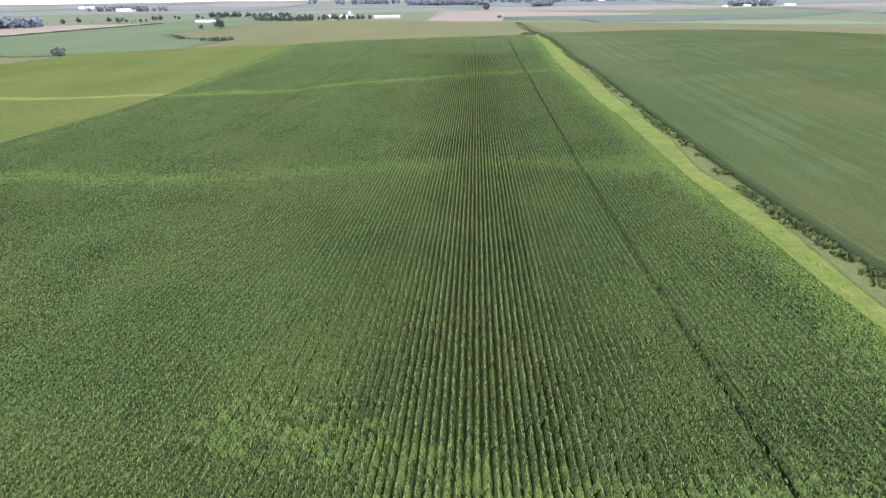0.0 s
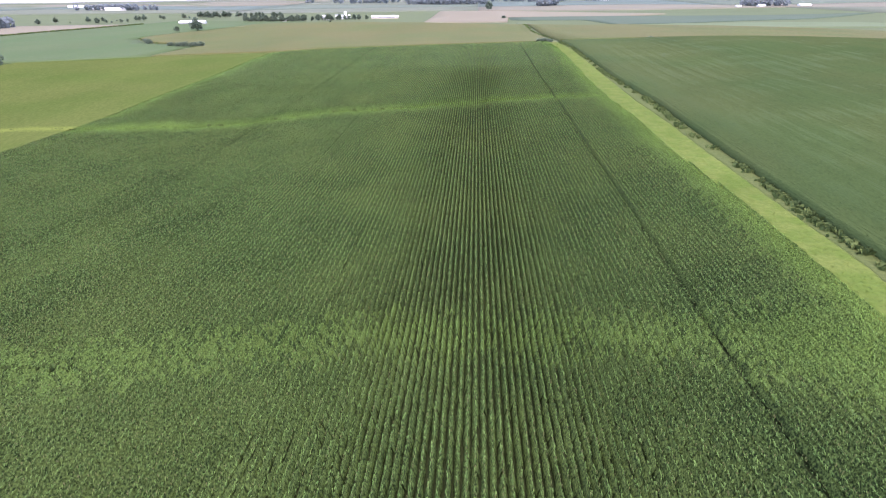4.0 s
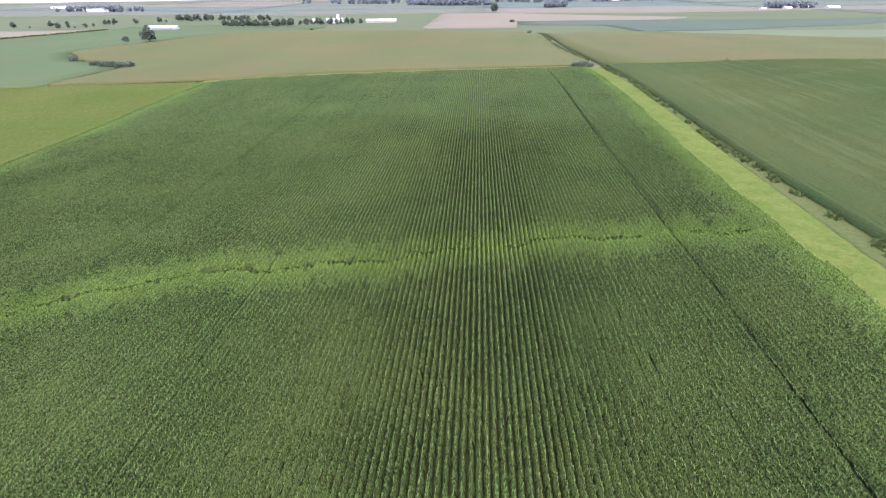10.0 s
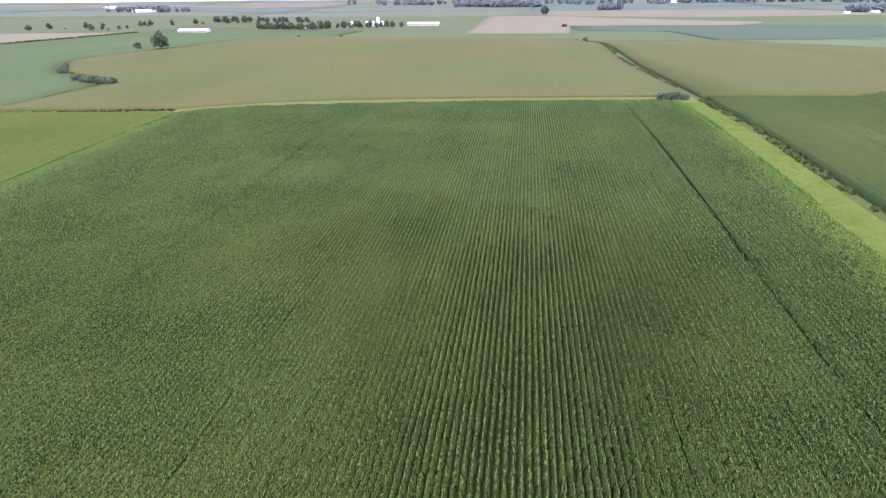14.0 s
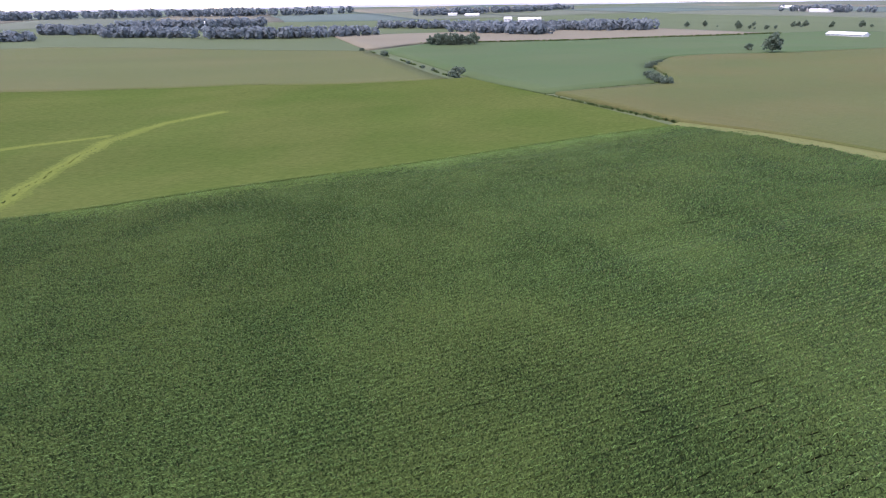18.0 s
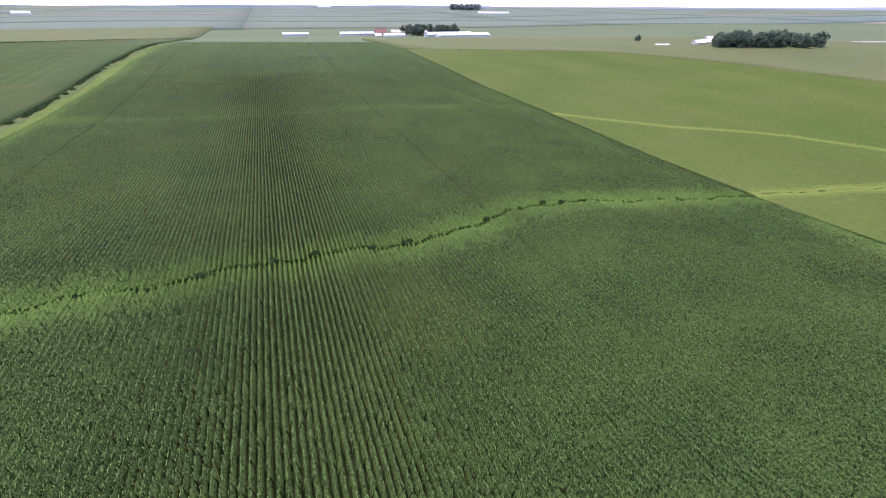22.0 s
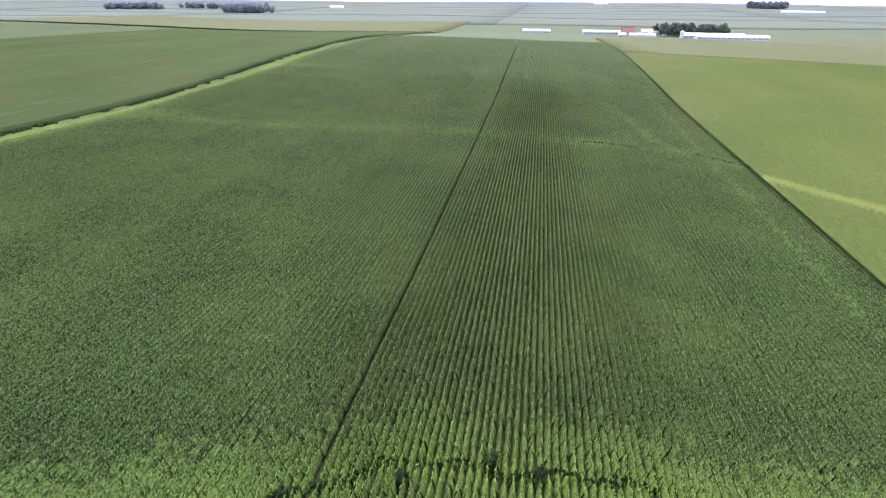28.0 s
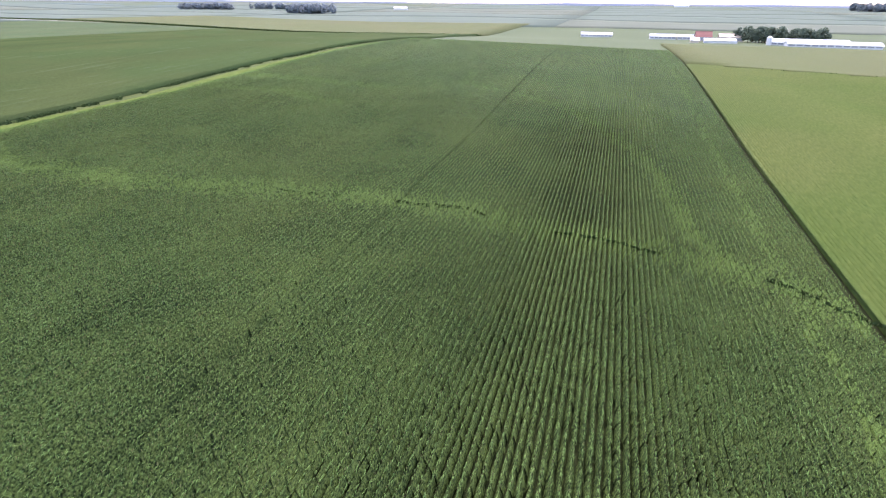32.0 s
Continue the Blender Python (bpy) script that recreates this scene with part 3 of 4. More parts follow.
def tufts(name, pts, wide, tall, per_metre, mat, label, category="weeds", gap=0.0, seed=1, lift=0.0):
    """Ragged plants along a line: three crossed blades to a tuft."""
    r = np.random.RandomState(seed)
    vs = []
    for (ax, ay), (bx, by) in zip(pts, pts[1:]):
        d = math.hypot(bx - ax, by - ay)
        n = max(1, int(d * per_metre))
        t = r.uniform(0, 1, n)
        if gap:
            t = t[np.sin((t * d + ax) * 0.21) + np.sin((t * d + ay) * 0.083 + 1) > gap]
            n = len(t)
        off = r.normal(0, wide / 2, n)
        nx, ny = -(by - ay) / d, (bx - ax) / d
        x, y = ax + (bx - ax) * t + nx * off, ay + (by - ay) * t + ny * off
        h = tall * r.uniform(0.5, 1.25, n)
        g = height(x, y) + lift
        for k in range(3):
            a = r.uniform(0, math.pi, n)
            w = h * r.uniform(0.35, 0.7, n)
            lean = r.normal(0, 0.25, (n, 2)) * h[:, None]
            c, s_ = np.cos(a) * w, np.sin(a) * w
            v = np.zeros((n, 4, 3))
            v[:, 0] = np.stack([x - c * 0.5, y - s_ * 0.5, g], -1)
            v[:, 1] = np.stack([x + c * 0.5, y + s_ * 0.5, g], -1)
            v[:, 2] = np.stack([x + c * 0.8 + lean[:, 0], y + s_ * 0.8 + lean[:, 1], g + h * 0.85], -1)
            v[:, 3] = np.stack([x - c * 0.4 + lean[:, 0], y - s_ * 0.4 + lean[:, 1], g + h], -1)
            vs.append(v)
    v = np.concatenate(vs)
    faces = np.arange(len(v) * 4).reshape(-1, 4)
    return tagged(new(name, mesh_from(name, v.reshape(-1, 3), faces, mat)), label, category, kind="stuff")


n_ = 28000
gy_ = rng.uniform(-210, 465, n_)
gx_ = along(STRIP_IN, gy_) + 0.3 - 2.2 * rng.uniform(0, 1, n_) ** 3 + rng.uniform(0, 1, n_) * (along(STRIP_OUT, gy_) - along(STRIP_IN, gy_))
blades = leaves(gx_, gy_, 0.42, rng.uniform(0.3, 0.7, n_), rng.uniform(0.05, 0.12, n_))
tagged(new("strip_grass", mesh_from("strip_grass", blades.reshape(-1, 3), np.arange(n_ * 4).reshape(-1, 4), M_STRIP)), "tall yellow-green grass along the fence line", "grass", kind="stuff")
tufts("fence_weeds", [(54.4 + 0.5 * math.sin(y_ * 0.11) + 0.4 * math.sin(y_ * 0.047 + 1), y_) for y_ in range(-210, 463, 12)], 1.3, 0.95, 7, M_WEED, "dark ragged weeds along the fence line", gap=-0.2)
dx_ = np.arange(-147, 38, 1.5)
MID = [(x, float(along([(b, a) for a, b in DITCH], x) + 0.8 * math.sin(x * 0.33) + 0.5 * math.sin(x * 0.9 + 1))) for x in dx_]
# tufts added down the ditch in place of its winding shadow line
tufts("ditch_line_tufts", MID, 0.5, 0.48, 7, M_DITCH, "dark tufts added along the ditch for its shaded line", gap=-1.3, seed=4, lift=0.8)
WET = [(x, float(along([(b, a) for a, b in SWALE], x) + 0.6 * math.sin(x * 0.3))) for x in np.arange(-146, -48, 1.5)]
# tufts added to draw the swale's thin dark line
tufts("ditch_line_tufts", WET, 0.35, 0.5, 6, M_DITCH, "dark tufts added along the swale for its dark line", gap=-1.1, seed=6, lift=1.0)
# more added tufts carry the ditch's dark line into the next field
tufts("ditch_line_tufts", DITCH_LEFT, 0.5, 0.7, 5, M_WEED, "dark tufts added along the ditch for its shaded line", gap=-1.0, seed=5, lift=1.0)
tufts("field_edge_tufts", [(-150, 446), (-237, 440), (-262, 440), (-340, 434)], 1.0, 0.9, 3, M_WEED, "dark weeds along the ditch between the fields", gap=0.0, seed=9)
tufts("field_edge_tufts", [(-150, 444), (-121, 453.5), (-104, 456)], 0.8, 0.7, 4, M_WEED, "dark weeds where the ditch meets the headland", gap=-1.0, seed=22)
tufts("field_edge_tufts", [(-340, 434), (-445, 432), (-560, 433), (-640, 420)], 1.2, 1.1, 2, M_WEED, "dark weeds along the ditch between the fields", gap=0.3, seed=19)
# tufts added as the shadow at the foot of the tall crop's edge
tufts("field_edge_tufts", [(-697, 512), (-675, 615), (-624, 726), (-575, 882), (-556, 972)], 1.5, 2.2, 2, M_WEED, "dark tufts added for the shadow along the crop edge", seed=10)
tufts("field_edge_tufts", [(-300, 678), (-336, 650), (-344, 612), (-306, 562), (-265, 538), (-233, 512), (-236, 470)], 1.5, 1.3, 2, M_WEED, "dark weeds round the curved field edge", gap=-0.2, seed=11)
tufts("field_edge_tufts", [(52, 486), (50, 640), (60, 905), (57, 960)], 1.2, 1.6, 3, M_WEED, "dark weeds along the fence beyond the headland", gap=-0.8, seed=12)
tufts("field_edge_tufts", CURVE, 0.8, 0.6, 1, M_WEED, "dark seam between two corn fields", gap=0.4, seed=13, lift=1.5)

tufts("roadside_weeds", [(56, -490), (160, -491), (400, -493), (760, -507), (1600, -532)], 1.2, 2.4, 2.5, M_WEED, "dark hedge of weeds along the gravel road", seed=21)

# clumps of tall dark weeds that stand in the corn
for k, (wx, wy, wr) in enumerate([(-31.9, 41, 0.6), (-16.2, 33.8, 0.5), (-53.4, 249.6, 0.8), (-46.9, 250.6, 0.5), (-37.2, 251, 0.8), (-30.4, 252.4, 0.5), (-20, 255, 0.6), (2, 266.2, 0.5), (31.2, 264.9, 0.7), (-92.8, 235.2, 0.5), (-88.5, 234.6, 0.55), (-81, 238.2, 0.5), (-72, 241.6, 0.5)]):
    clump = tufts("weed_clump", [(wx - wr, wy), (wx + wr, wy)], wr * 0.9, 0.75, 16, M_WEED, "tall dark weeds standing in a gap of the corn", seed=40 + k, lift=1.0)
    clump["kind"] = "thing"
    clump["group"] = "weed clumps in the corn"

# ---- headland and roads ----


def road(name, pts, wide, label, mat=M_ROAD, tall=0.5, category="road", step=12.0):
    p = np.array(pts, float)
    seg = np.hypot(*np.diff(p, axis=0).T)
    s = np.concatenate([[0], np.cumsum(seg)])
    t = np.arange(0, s[-1], step)
    x, y = np.interp(t, s, p[:, 0]), np.interp(t, s, p[:, 1])
    dx, dy = np.gradient(x), np.gradient(y)
    d = np.hypot(dx, dy)
    nx, ny = -dy / d * wide / 2, dx / d * wide / 2
    rows = []
    for k, z in ((-1.15, -0.1), (-1, tall), (-0.4, tall), (0.4, tall), (1, tall), (1.15, -0.1)):
        a, b = x + nx * k, y + ny * k
        rows.append(np.stack([a, b, height(a, b) + z], -1))
    v = np.stack(rows, 1)
    n = len(x)
    i = np.arange(n * 6).reshape(n, 6)
    f = np.concatenate([np.stack([i[:-1, k], i[:-1, k + 1], i[1:, k + 1], i[1:, k]], -1) for k in range(5)])
    return tagged(new(name, mesh_from(name, v.reshape(-1, 3), f, mat)), label, category, kind="structure")


road("headland", [(52, 462), (25, 464), (-25, 463), (-76, 459.5), (-121, 453), (-150, 443)], 10, "pale grass headland across the end of the rows", M_HEAD, 0.7, "grass", 3.0)
road("road", [(1600, -520), (760, -495), (400, -480), (160, -480), (60, -480)], 8, "pale gravel road beyond the fields")
road("road", [(-250, -330), (-300, -322), (-370, -308), (-473, -245), (-560, -215), (-620, -205), (-900, -190)], 7, "pale gravel road past the farmsteads")

# ---- trees ----


def make_tree(tall, spread, seed, mat, trunk_part=0.3, cards=520):
    r = random.Random(seed)
    base = new("tree")
    bm = bmesh.new()
    tube(bm, (0, 0, -0.3), (0.1, 0, tall * trunk_part), tall * 0.028, tall * 0.02)
    tips = []
    for i in range(12):
        a = i * 2.4 + r.uniform(-0.4, 0.4)
        z0 = tall * (trunk_part * 0.8 + 0.05 * i * trunk_part)
        q = r.uniform(0.35, 0.8) * spread
        tip = Vector((math.cos(a) * q, math.sin(a) * q, tall * r.uniform(0.3, 0.85)))
        tube(bm, (0.08, 0, z0), tip, tall * 0.012, tall * 0.003, 5)
        tips.append(tip)
    tips += [Vector((0.2, 0, tall * 0.88)), Vector((-0.3, 0.4, tall * 0.72)), Vector((0.4, -0.4, tall * 0.55))]
    part("trunk", bm, M_BARK, base)
    vs = []
    for k in range(cards):
        c = tips[r.randrange(len(tips))]
        d = Vector((r.gauss(0, 1), r.gauss(0, 1), r.gauss(0, 0.8)))
        d = d.normalized() * r.uniform(0.75, 1.0) * spread * 0.36
        p = c + d
        p.z = max(p.z, tall * 0.1)
        s = max(tall, 2.2 * spread) * r.uniform(0.034, 0.064)
        e = (d + Vector((0, 0, 0.25)) + Vector((r.gauss(0, 1), r.gauss(0, 1), r.gauss(0, 1))) * spread * 0.2).to_track_quat("Z", "Y").to_matrix()
        for q in ((-1, -0.6, 0), (0.7, -1, 0.1), (1, 0.5, -0.1), (-0.4, 1, 0.1)):
            vs.append(p + e @ (Vector(q) * s))
    me = mesh_from("crown", np.array([tuple(v) for v in vs]), np.arange(len(vs)).reshape(-1, 4), mat)
    crown = new("crown", me)
    crown.parent = base
    return base


def make_bush(tall, spread, seed, mat):
    b = make_tree(tall, spread, seed, mat, 0.15, 480)
    b.name = "bush"
    return b


def turned(x, y, s, a=None, sink=0.0):
    return Matrix.Translation((x, y, level(x, y) - sink)) @ Matrix.Rotation(random.uniform(0, 6.28) if a is None else a, 4, "Z") @ Matrix.Diagonal((s, s, s, 1))


tree_a = make_tree(13, 6.5, 1, M_TREE, 0.14, 620)
tree_b = make_tree(14, 5.6, 2, M_TREE, 0.14, 580)
tree_c = make_tree(10, 5.2, 3, M_TREE, 0.12, 500)
bush_a = make_bush(3.5, 3.2, 4, M_TREE)
bush_b = make_bush(3.0, 2.6, 5, M_TREE)
placed = set()


def plant(kind, x, y, s, label, group=""):
    """Sets the model itself the first time, a copy after that."""
    m = turned(x, y, s)
    if kind.name in placed:
        ob = copy_thing(kind, m)
    else:
        placed.add(kind.name)
        kind.matrix_basis = m
        ob = kind
    ob["label"], ob["category"] = label, "bush" if "bush" in kind.name else "tree"
    if group:
        ob["group"] = group
    return ob


plant(tree_a, -318, 680, 1.12, "lone round-crowned tree at the edge of the soybean field")
plant(tree_c, -345, 686, 0.6, "small dark tree beside the soybean field")
plant(tree_c, -288, 900, 0.6, "small tree on the rise")
plant(tree_c, -187, 762, 0.55, "small tree on the crest of the corn field")
plant(bush_a, -343, 433, 1.9, "large dark bush on the ditch bank")
for x, y, s in ((-264, 524, 1.1), (-254, 518, 1.0), (-246, 514, 1.2), (-237, 510, 1.1), (-229, 507, 1.2), (-300, 553, 1.0), (-306, 561, 1.1), (-318, 577, 0.8)):
    plant(bush_b, x, y, s, "low dark bush along the curved field edge", "bushes along the curved edge")
for x, y, s in ((-540, 431, 1.4), (-552, 432, 1.2), (-610, 421, 1.1), (-452, 430, 0.7), (-415, 432, 0.6), (-395, 434, 0.6)):
    plant(bush_b, x, y, s, "dark bush on the ditch bank", "bushes on the ditch bank")
for x, y, s in ((40, 461.5, 0.9), (43.5, 462, 1.0), (47, 461.5, 0.8), (50, 1200, 1.6), (60, 950, 1.0), (119, 470, 0.7)):
    plant(bush_b, x, y, s, "dark bush on the fence line", "bushes on the fence line")


def grove(pts, n, s0, s1, deep, label, group):
    p = np.array(pts, float)
    for i in range(n):
        t = (i + random.uniform(0.1, 0.9)) / n * (len(p) - 1)
        k = min(int(t), len(p) - 2)
        x, y = p[k] + (p[k + 1] - p[k]) * (t - k)
        plant((tree_a, tree_b, tree_c)[i % 3], x + random.uniform(-deep, deep), y + random.uniform(-deep, deep), random.uniform(s0, s1), label, group)


grove([(-242, -474), (-309, -462)], 46, 0.85, 1.1, 13, "dark broad tree in the farm grove", "farm grove")
grove([(-432, -72), (-465, -62), (-524, -47)], 64, 0.7, 1.08, 13, "dark tree in the farmstead windbreak", "farmstead windbreak")
grove([(-668, 520), (-648, 566)], 20, 0.8, 1.1, 8, "dark tree in a field clump", "field clump")
grove([(-420, 1085), (-375, 1092), (-330, 1160), (-235, 1215)], 74, 0.5, 0.85, 14, "tree round the distant farmyard", "farmyard trees")
grove([(-610, 1256), (-560, 1300), (-430, 1330)], 40, 0.6, 0.9, 14, "tree in a distant row", "distant tree row")
grove([(-795, 1016), (-690, 1085), (-625, 1148), (-545, 1250)], 14, 0.45, 0.8, 10, "scattered tree along the valley", "valley trees")
grove([(-673, 1006), (-632, 1044), (-660, 1200)], 8, 0.4, 0.75, 8, "scattered tree along the valley", "valley trees")
plant(tree_a, 28, 1632, 1.5, "lone tree on the far tan field")
plant(tree_b, -442, -203, 0.6, "small tree beside the gravel road")


def woods(pts, deep, tall, n, seed, label):
    """A far belt of woodland, crown beside crown."""
    r = np.random.RandomState(seed)
    p = np.array(pts, float)
    n = int(n * 1.6)
    t = r.uniform(0, len(p) - 1.001, n)
    k = t.astype(int)
    c = p[k] + (p[k + 1] - p[k]) * (t - k)[:, None] + r.uniform(-deep, deep, (n, 2))
    h = tall * r.uniform(0.75, 1.08, n)
    cards = 46
    d = r.normal(0, 1, (n, cards, 3))
    d /= np.linalg.norm(d, axis=2, keepdims=True)
    d *= r.uniform(0.72, 1.0, (n, cards, 1))
    pos = np.zeros((n, cards, 3))
    pos[..., 0] = c[:, None, 0] + d[..., 0] * h[:, None] * 0.42
    pos[..., 1] = c[:, None, 1] + d[..., 1] * h[:, None] * 0.42
    pos[..., 2] = height(c[:, 0], c[:, 1])[:, None] + h[:, None] * (0.52 + 0.48 * d[..., 2])
    pos = pos.reshape(-1, 3)
    size = np.repeat(h, cards) * r.uniform(0.1, 0.17, n * cards)
    out = d.reshape(-1, 3) + np.array([0, 0, 0.3]) + r.normal(0, 0.45, (len(pos), 3))
    u = np.cross(out, r.normal(0, 1, (len(pos), 3)))
    u /= np.linalg.norm(u, axis=1, keepdims=True)
    w = np.cross(out, u)
    w /= np.linalg.norm(w, axis=1, keepdims=True)
    v = np.stack([pos + (u * a + w * b) * size[:, None] for a, b in ((-1, -0.7), (0.8, -1), (1, 0.7), (-0.6, 1))], 1)
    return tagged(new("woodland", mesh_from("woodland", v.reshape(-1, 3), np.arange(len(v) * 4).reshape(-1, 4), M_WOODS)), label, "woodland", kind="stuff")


W = "distant belt of woodland, leaves tinted pale blue for haze"
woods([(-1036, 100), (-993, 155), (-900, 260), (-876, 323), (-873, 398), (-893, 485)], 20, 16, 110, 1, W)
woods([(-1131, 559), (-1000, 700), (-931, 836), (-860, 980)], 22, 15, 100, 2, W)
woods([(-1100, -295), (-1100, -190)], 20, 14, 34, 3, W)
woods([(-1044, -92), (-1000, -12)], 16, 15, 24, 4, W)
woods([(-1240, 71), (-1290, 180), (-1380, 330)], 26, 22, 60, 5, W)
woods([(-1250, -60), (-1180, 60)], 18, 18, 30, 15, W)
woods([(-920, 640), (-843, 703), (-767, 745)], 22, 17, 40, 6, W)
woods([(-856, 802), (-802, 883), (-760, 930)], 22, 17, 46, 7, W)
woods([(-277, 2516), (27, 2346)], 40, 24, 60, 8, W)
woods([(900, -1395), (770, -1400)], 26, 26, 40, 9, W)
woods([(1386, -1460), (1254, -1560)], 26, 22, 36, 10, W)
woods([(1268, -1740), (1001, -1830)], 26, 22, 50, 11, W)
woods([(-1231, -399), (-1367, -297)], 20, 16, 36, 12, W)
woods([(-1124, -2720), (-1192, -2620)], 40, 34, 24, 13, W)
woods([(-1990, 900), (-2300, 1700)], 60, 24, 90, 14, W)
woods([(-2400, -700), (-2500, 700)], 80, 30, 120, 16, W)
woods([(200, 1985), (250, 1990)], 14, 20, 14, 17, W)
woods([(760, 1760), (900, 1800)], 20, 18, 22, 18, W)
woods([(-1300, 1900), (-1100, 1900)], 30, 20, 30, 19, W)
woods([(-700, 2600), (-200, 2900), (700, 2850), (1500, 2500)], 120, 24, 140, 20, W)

# ---- farm buildings ----


def shed(x0, y0, x1, y1, wide, eave, ridge, roof, wall, label, doors=2, windows=0, name="barn", category="barn"):
    """A gabled building whose ridge runs from one point to the other."""
    long = math.hypot(x1 - x0, y1 - y0)
    ob = new(name)
    cx_, cy_ = (x0 + x1) / 2, (y0 + y1) / 2
    ob.matrix_basis = Matrix.Translation((cx_, cy_, level(cx_, cy_))) @ Matrix.Rotation(math.atan2(y1 - y0, x1 - x0), 4, "Z")
    hl, hw = long / 2, wide / 2
    bm = bmesh.new()
    prof_ = [(-hw, -0.8), (hw, -0.8), (hw, eave), (0, ridge), (-hw, eave)]
    ends = [[bm.verts.new((sx * hl, py, pz)) for py, pz in prof_] for sx in (-1, 1)]
    bm.faces.new(ends[0][::-1])
    bm.faces.new(ends[1])
    for i in range(5):
        j = (i + 1) % 5
        bm.faces.new((ends[0][i], ends[0][j], ends[1][j], ends[1][i]))
    part("wall", bm, wall, ob)
    for sgn in (-1, 1):
        bm = bmesh.new()
        slope = (ridge - eave) / hw
        a = [(0, ridge + 0.05), (sgn * (hw + 0.7), eave - slope * 0.7 + 0.05), (sgn * (hw + 0.7), eave - slope * 0.7 + 0.3), (0, ridge + 0.3)]
        r0 = [bm.verts.new((-hl - 0.6, py, pz)) for py, pz in a]
        r1 = [bm.verts.new((hl + 0.6, py, pz)) for py, pz in a]
        for i in range(4):
            j = (i + 1) % 4
            bm.faces.new((r0[i], r0[j], r1[j], r1[i]))
        bm.faces.new(r0[::-1])
        bm.faces.new(r1)
        bmesh.ops.recalc_face_normals(bm, faces=bm.faces)
        part("roof", bm, roof, ob)
    bm = bmesh.new()
    box(bm, -hl - 0.65, hl + 0.65, -0.25, 0.25, ridge + 0.22, ridge + 0.4)
    part("ridge_cap", bm, roof, ob)
    for i in range(doors):
        bm = bmesh.new()
        px = -hl + long * (i + 0.5) / doors
        box(bm, px - 1.5, px + 1.5, hw - 0.02, hw + 0.08, 0, eave * 0.8)
        leaf = part("door", bm, M_DARK if i % 2 else M_WHITE, ob)
        bm = bmesh.new()
        box(bm, px - 1.8, px + 1.8, hw - 0.02, hw + 0.16, eave * 0.8 + 0.01, eave * 0.8 + 0.16)
        part("rail", bm, M_GREY, leaf)
    for i in range(windows):
        px = -hl + long * (i + 0.5) / windows
        for sgn in (-1, 1):
            bm = bmesh.new()
            box(bm, px - long / windows * 0.38, px + long / windows * 0.38, sgn * hw - 0.05, sgn * hw + 0.05, eave * 0.35, eave * 0.8)
            pane = part("window", bm, M_CURTAIN, ob, "grey curtain band")
            bm = bmesh.new()
            half = long / windows * 0.38
            for zf in (eave * 0.35, eave * 0.8):
                box(bm, px - half - 0.12, px + half + 0.12, sgn * hw - 0.04, sgn * hw + 0.1, zf - 0.06, zf + 0.06)
            for xf in (px - half, px + half):
                box(bm, xf - 0.06, xf + 0.06, sgn * hw - 0.04, sgn * hw + 0.1, eave * 0.35 + 0.06, eave * 0.8 - 0.06)
            part("frame", bm, M_WHITE, pane)
    return tagged(ob, label, category)


def silo(x, y, r, tall, label):
    ob = new("silo")
    ob.matrix_basis = Matrix.Translation((x, y, level(x, y)))
    bm = bmesh.new()
    tube(bm, (0, 0, -0.5), (0, 0, tall), r, r, 20)
    part("wall", bm, M_WHITE, ob)
    bm = bmesh.new()
    tube(bm, (0, 0, tall + 0.003), (0, 0, tall + r * 0.6), r * 1.04, r * 0.15, 20)
    part("roof", bm, M_ROOF, ob)
    return tagged(ob, label, "silo")


def hoop(x0, y0, x1, y1, r, label):
    """A building with a round-arched roof."""
    long = math.hypot(x1 - x0, y1 - y0)
    ob = new("hoop_building")
    ob.matrix_basis = Matrix.Translation(((x0 + x1) / 2, (y0 + y1) / 2, level((x0 + x1) / 2, (y0 + y1) / 2))) @ Matrix.Rotation(math.atan2(y1 - y0, x1 - x0), 4, "Z")
    bm = bmesh.new()
    rings = [[bm.verts.new((sx * long / 2, -r * math.cos(math.pi * i / 12), r * 0.8 * math.sin(math.pi * i / 12))) for i in range(13)] for sx in (-1, 1)]
    for i in range(12):
        bm.faces.new((rings[0][i], rings[0][i + 1], rings[1][i + 1], rings[1][i]))
    bm.faces.new(rings[0][::-1])
    bm.faces.new(rings[1])
    part("roof", bm, M_ROOF, ob)
    bm = bmesh.new()
    box(bm, long / 2 - 0.02, long / 2 + 0.1, -r * 0.45, r * 0.45, 0, r * 0.55)
    part("door", bm, M_DARK, ob)
    return tagged(ob, label, "building")


# the farm with the long livestock barns
shed(-262, -398, -337, -398, 14, 2.8, 5.0, M_ROOF, M_WHITE, "long white livestock barn with a metal roof", 3, 12)
shed(-252, -417, -318, -417, 14, 3.2, 5.8, M_ROOF, M_WHITE, "long white livestock barn behind another", 3, 12)
silo(-250, -410, 2.2, 7, "small white feed bin at the barn's end")
shed(-64, -560, -103, -560, 14, 3.0, 5.4, M_GREY, M_WHITE, "long barn with a grey metal roof", 2, 8)
shed(-147, -522, -176, -522, 14, 3.2, 5.6, M_GREY, M_WHITE, "grey-roofed livestock barn beside the farmyard", 2, 6)
shed(-178, -522, -198, -522, 14, 3.0, 5.2, M_GREY, M_WHITE, "grey-roofed livestock barn extension", 1, 4)
shed(-182, -428, -190, -428, 9, 2.6, 4.6, M_ROOF, M_BEIGE, "small white-roofed shed in the yard", 1)
shed(-195, -430, -224, -430, 9, 2.6, 4.4, M_ROOF, M_WHITE, "low white machine shed", 2)
hoop(-221, -446, -221, -432, 6, "white round-roofed building in the yard")
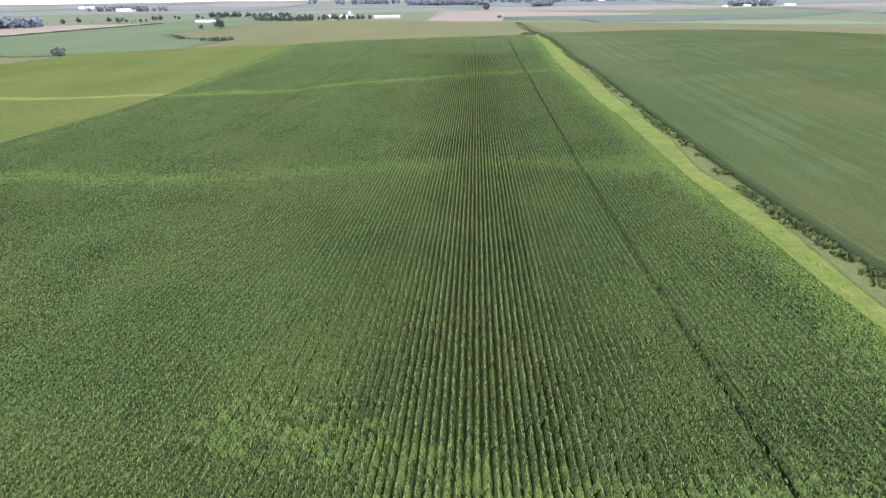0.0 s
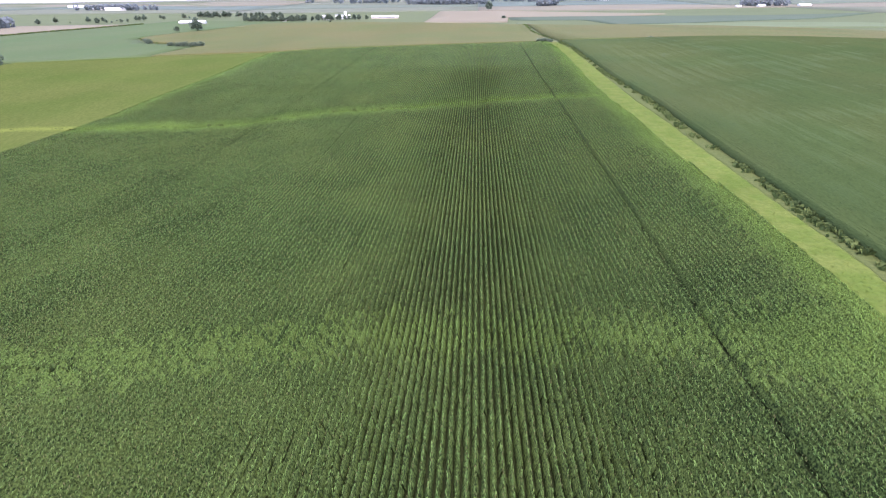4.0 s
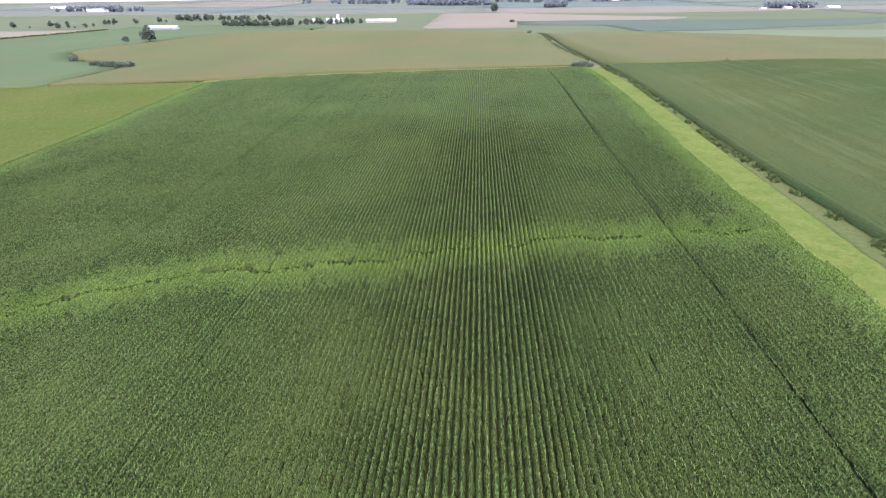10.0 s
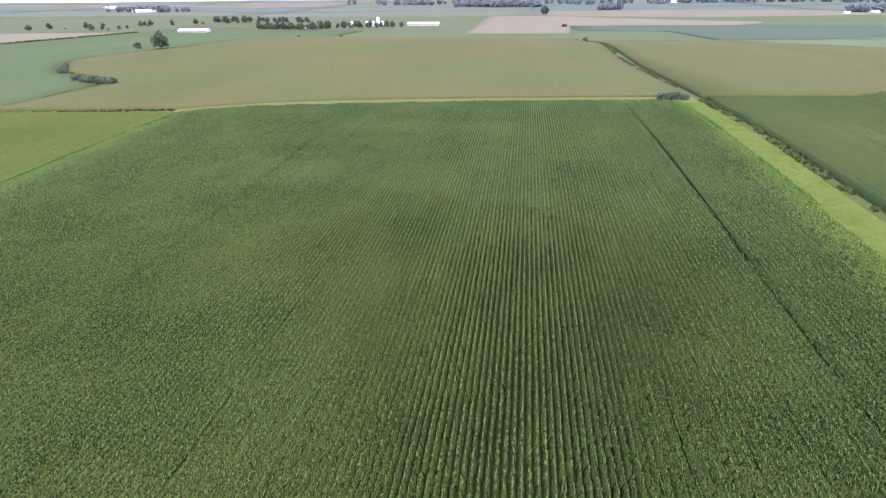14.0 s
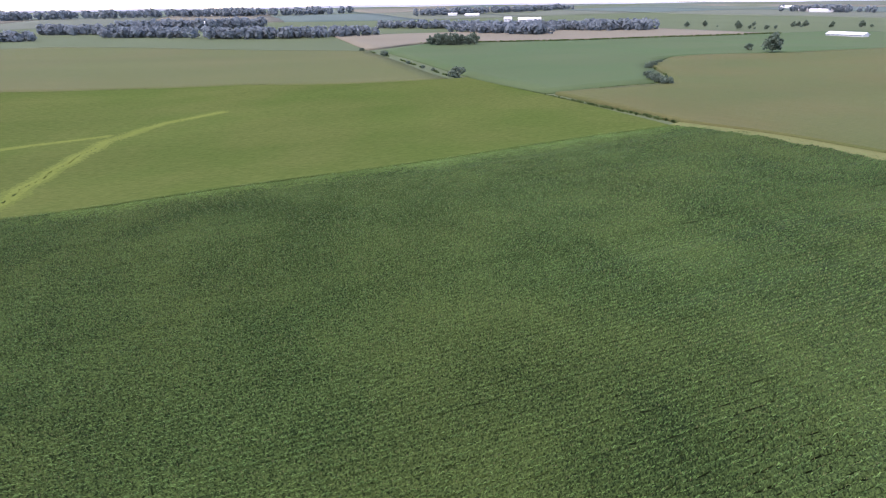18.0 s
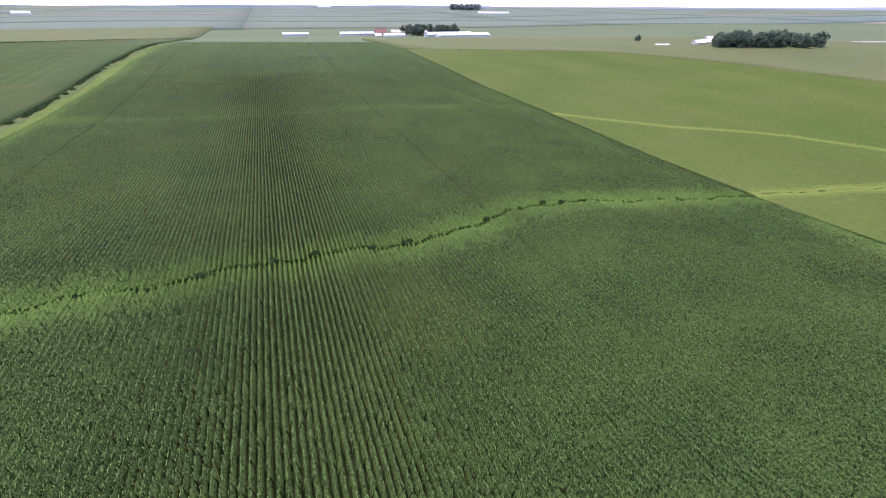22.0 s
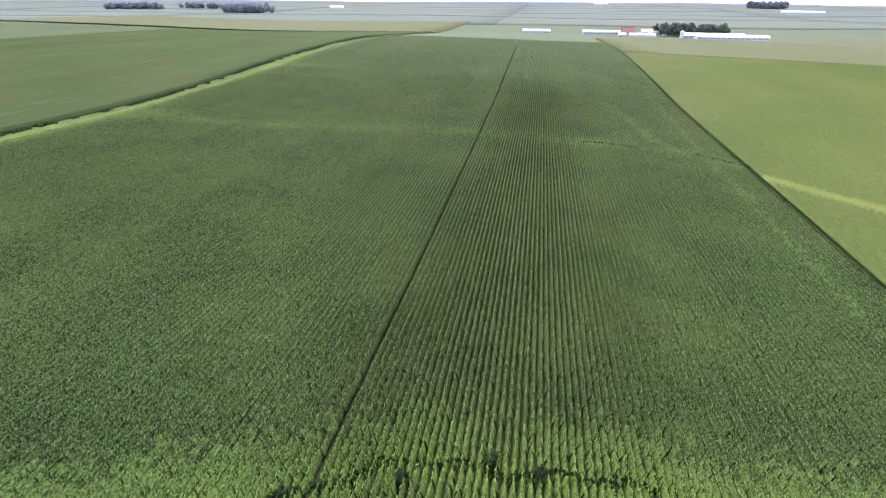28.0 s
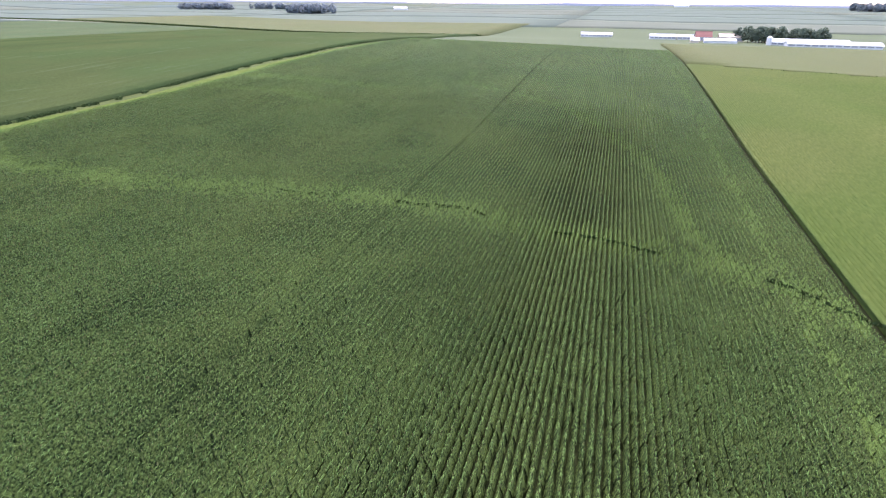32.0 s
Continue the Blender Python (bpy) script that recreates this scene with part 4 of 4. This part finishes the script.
shed(-192, -478, -208, -478, 12, 5.0, 10.0, M_RED, M_BEIGE, "house with a red roof and beige walls", 1, 4, "house", "house")
shed(-216, -480, -240, -480, 12, 5.0, 8.0, M_BEIGE, M_BEIGE, "beige farm building beside the house", 1, 3, "farm_building", "building")
# the farmstead beside the windbreak
shed(-432, -104, -441, -104, 8, 3, 5, M_ROOF, M_WHITE, "small white-roofed shed in the farmyard", 1)
shed(-446, -112, -456, -112, 8, 3, 5, M_ROOF, M_WHITE, "white farm shed in the yard", 1)
shed(-460, -120, -470, -120, 8, 4, 7.5, M_ROOF, M_WHITE, "white house with a steep bright roof", 1, 3, "house", "house")
shed(-452, -88, -462, -88, 8, 4, 6, M_GREY, M_BEIGE, "beige shed in front of the house", 1)
shed(-394, -112, -405, -108, 4, 1.2, 2.0, M_ROOF, M_WHITE, "low white trailer in the field corner", 0)
plant(tree_c, -438, -84, 0.9, "round tree in the farmyard")
# the distant farm ahead
shed(-501, 985, -460, 990, 13, 3, 5.2, M_ROOF, M_WHITE, "long white poultry shed beside the soybeans", 2, 8)
shed(-229, 1268, -172, 1275, 14, 3.4, 5.8, M_ROOF, M_BEIGE, "long white-roofed barn at the distant farm", 2, 8)
shed(-318, 1205, -307, 1208, 9, 5, 8.5, M_ROOF, M_WHITE, "tall white house among the trees", 1, 3, "house", "house")
shed(-300, 1240, -285, 1243, 11, 5, 8, M_GREY, M_WHITE, "grey-roofed farm building among trees", 1)
silo(-284, 1262, 3.2, 13, "tall pale silo at the distant farm")
silo(-276, 1262, 2.5, 7, "short pale silo at the distant farm")
shed(-370, 1110, -362, 1112, 8, 3, 5, M_ROOF, M_WHITE, "small white shed among the trees", 1)
# sheds far to the side
shed(-1243, -55, -1219, 15, 16, 3.4, 6, M_ROOF, M_WHITE, "long white shed in front of the woods", 2, 6)
shed(-1233, 111, -1239, 173, 16, 3.2, 5.6, M_ROOF, M_WHITE, "long white shed in front of the woods", 2, 6)
shed(-1540, 169, -1450, 310, 18, 5, 9, M_ROOF, M_WHITE, "long white shed beyond the woods", 2, 6)
shed(-1037, 140, -990, 200, 14, 3.2, 5.4, M_ROOF, M_WHITE, "long white shed beside the trees", 2, 6)
shed(-1238, 927, -1214, 975, 18, 5, 9, M_ROOF, M_WHITE, "white farm building beyond the woods", 1, 3)
shed(-1260, 900, -1250, 915, 14, 6, 10, M_ROOF, M_WHITE, "white farm house beyond the woods", 1, 2, "house", "house")
shed(-1880, 1040, -1850, 1080, 18, 5, 9, M_ROOF, M_WHITE, "far white farm building beside dark trees", 1)
shed(-1950, 1000, -1940, 1030, 18, 5, 9, M_ROOF, M_WHITE, "far white farm building beside dark trees", 1)
shed(-1214, 1851, -1154, 1894, 18, 5, 9, M_ROOF, M_WHITE, "far white farm building beside dark trees", 1)
shed(-1290, 1905, -1260, 1915, 16, 5, 9, M_ROOF, M_WHITE, "far white farm building beside dark trees", 1)
shed(-1541, 2128, -1490, 2140, 18, 5, 9, M_ROOF, M_WHITE, "far white shed among the fields", 1)
shed(700, 1659, 712, 1662, 10, 3, 5, M_ROOF, M_WHITE, "far white shed among the fields", 1)
shed(772, 1690, 790, 1694, 12, 3, 5.5, M_ROOF, M_WHITE, "far white shed among the fields", 1)
shed(882, 1792, 896, 1795, 12, 3.5, 6, M_ROOF, M_WHITE, "far white farm building beside dark trees", 1)
shed(935, 1790, 970, 1796, 14, 3.5, 6, M_ROOF, M_WHITE, "far long white barn on the plain", 1)
shed(560, 2800, 620, 2810, 26, 8, 14, M_ROOF, M_WHITE, "far white shed among the fields", 1)
shed(-910, -1883, -1025, -1828, 20, 5, 9, M_ROOF, M_WHITE, "far long white shed on the plain", 1)
shed(742, -1882, 690, -1890, 20, 6, 11, M_ROOF, M_WHITE, "far white shed among the fields", 1)
shed(-420, -3560, -500, -3540, 30, 9, 15, M_ROOF, M_WHITE, "far white shed on the skyline", 1)

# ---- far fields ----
# crops of the far plain, in the haze-tinted colours
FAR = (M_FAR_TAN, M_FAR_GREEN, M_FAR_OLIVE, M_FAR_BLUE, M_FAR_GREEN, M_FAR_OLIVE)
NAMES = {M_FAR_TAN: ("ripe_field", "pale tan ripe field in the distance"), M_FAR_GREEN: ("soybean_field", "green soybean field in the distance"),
         M_FAR_OLIVE: ("corn_field", "olive corn field in the distance"), M_FAR_BLUE: ("soybean_field", "distant soybean field, haze put into its blue-green")}
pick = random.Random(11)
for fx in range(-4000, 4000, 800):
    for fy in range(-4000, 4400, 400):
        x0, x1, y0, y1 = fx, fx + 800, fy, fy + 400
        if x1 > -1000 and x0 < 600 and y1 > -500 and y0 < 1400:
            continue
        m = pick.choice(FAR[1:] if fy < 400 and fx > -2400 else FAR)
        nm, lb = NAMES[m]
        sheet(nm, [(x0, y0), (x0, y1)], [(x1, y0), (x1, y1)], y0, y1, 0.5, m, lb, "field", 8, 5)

# a low ring added along the skyline, haze put into its pale colour
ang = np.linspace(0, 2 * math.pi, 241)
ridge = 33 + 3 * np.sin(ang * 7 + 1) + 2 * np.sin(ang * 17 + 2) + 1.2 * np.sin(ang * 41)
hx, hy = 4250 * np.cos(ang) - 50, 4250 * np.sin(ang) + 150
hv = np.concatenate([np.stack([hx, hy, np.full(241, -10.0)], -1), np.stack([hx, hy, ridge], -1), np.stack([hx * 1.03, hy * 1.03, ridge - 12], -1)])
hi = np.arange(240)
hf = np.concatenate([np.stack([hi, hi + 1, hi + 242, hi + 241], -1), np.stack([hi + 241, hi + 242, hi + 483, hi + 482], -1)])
tagged(new("backdrop", mesh_from("backdrop", hv, hf, M_HILLS)), "low skyline ridge, haze put into its pale blue-grey", "hills", kind="structure")
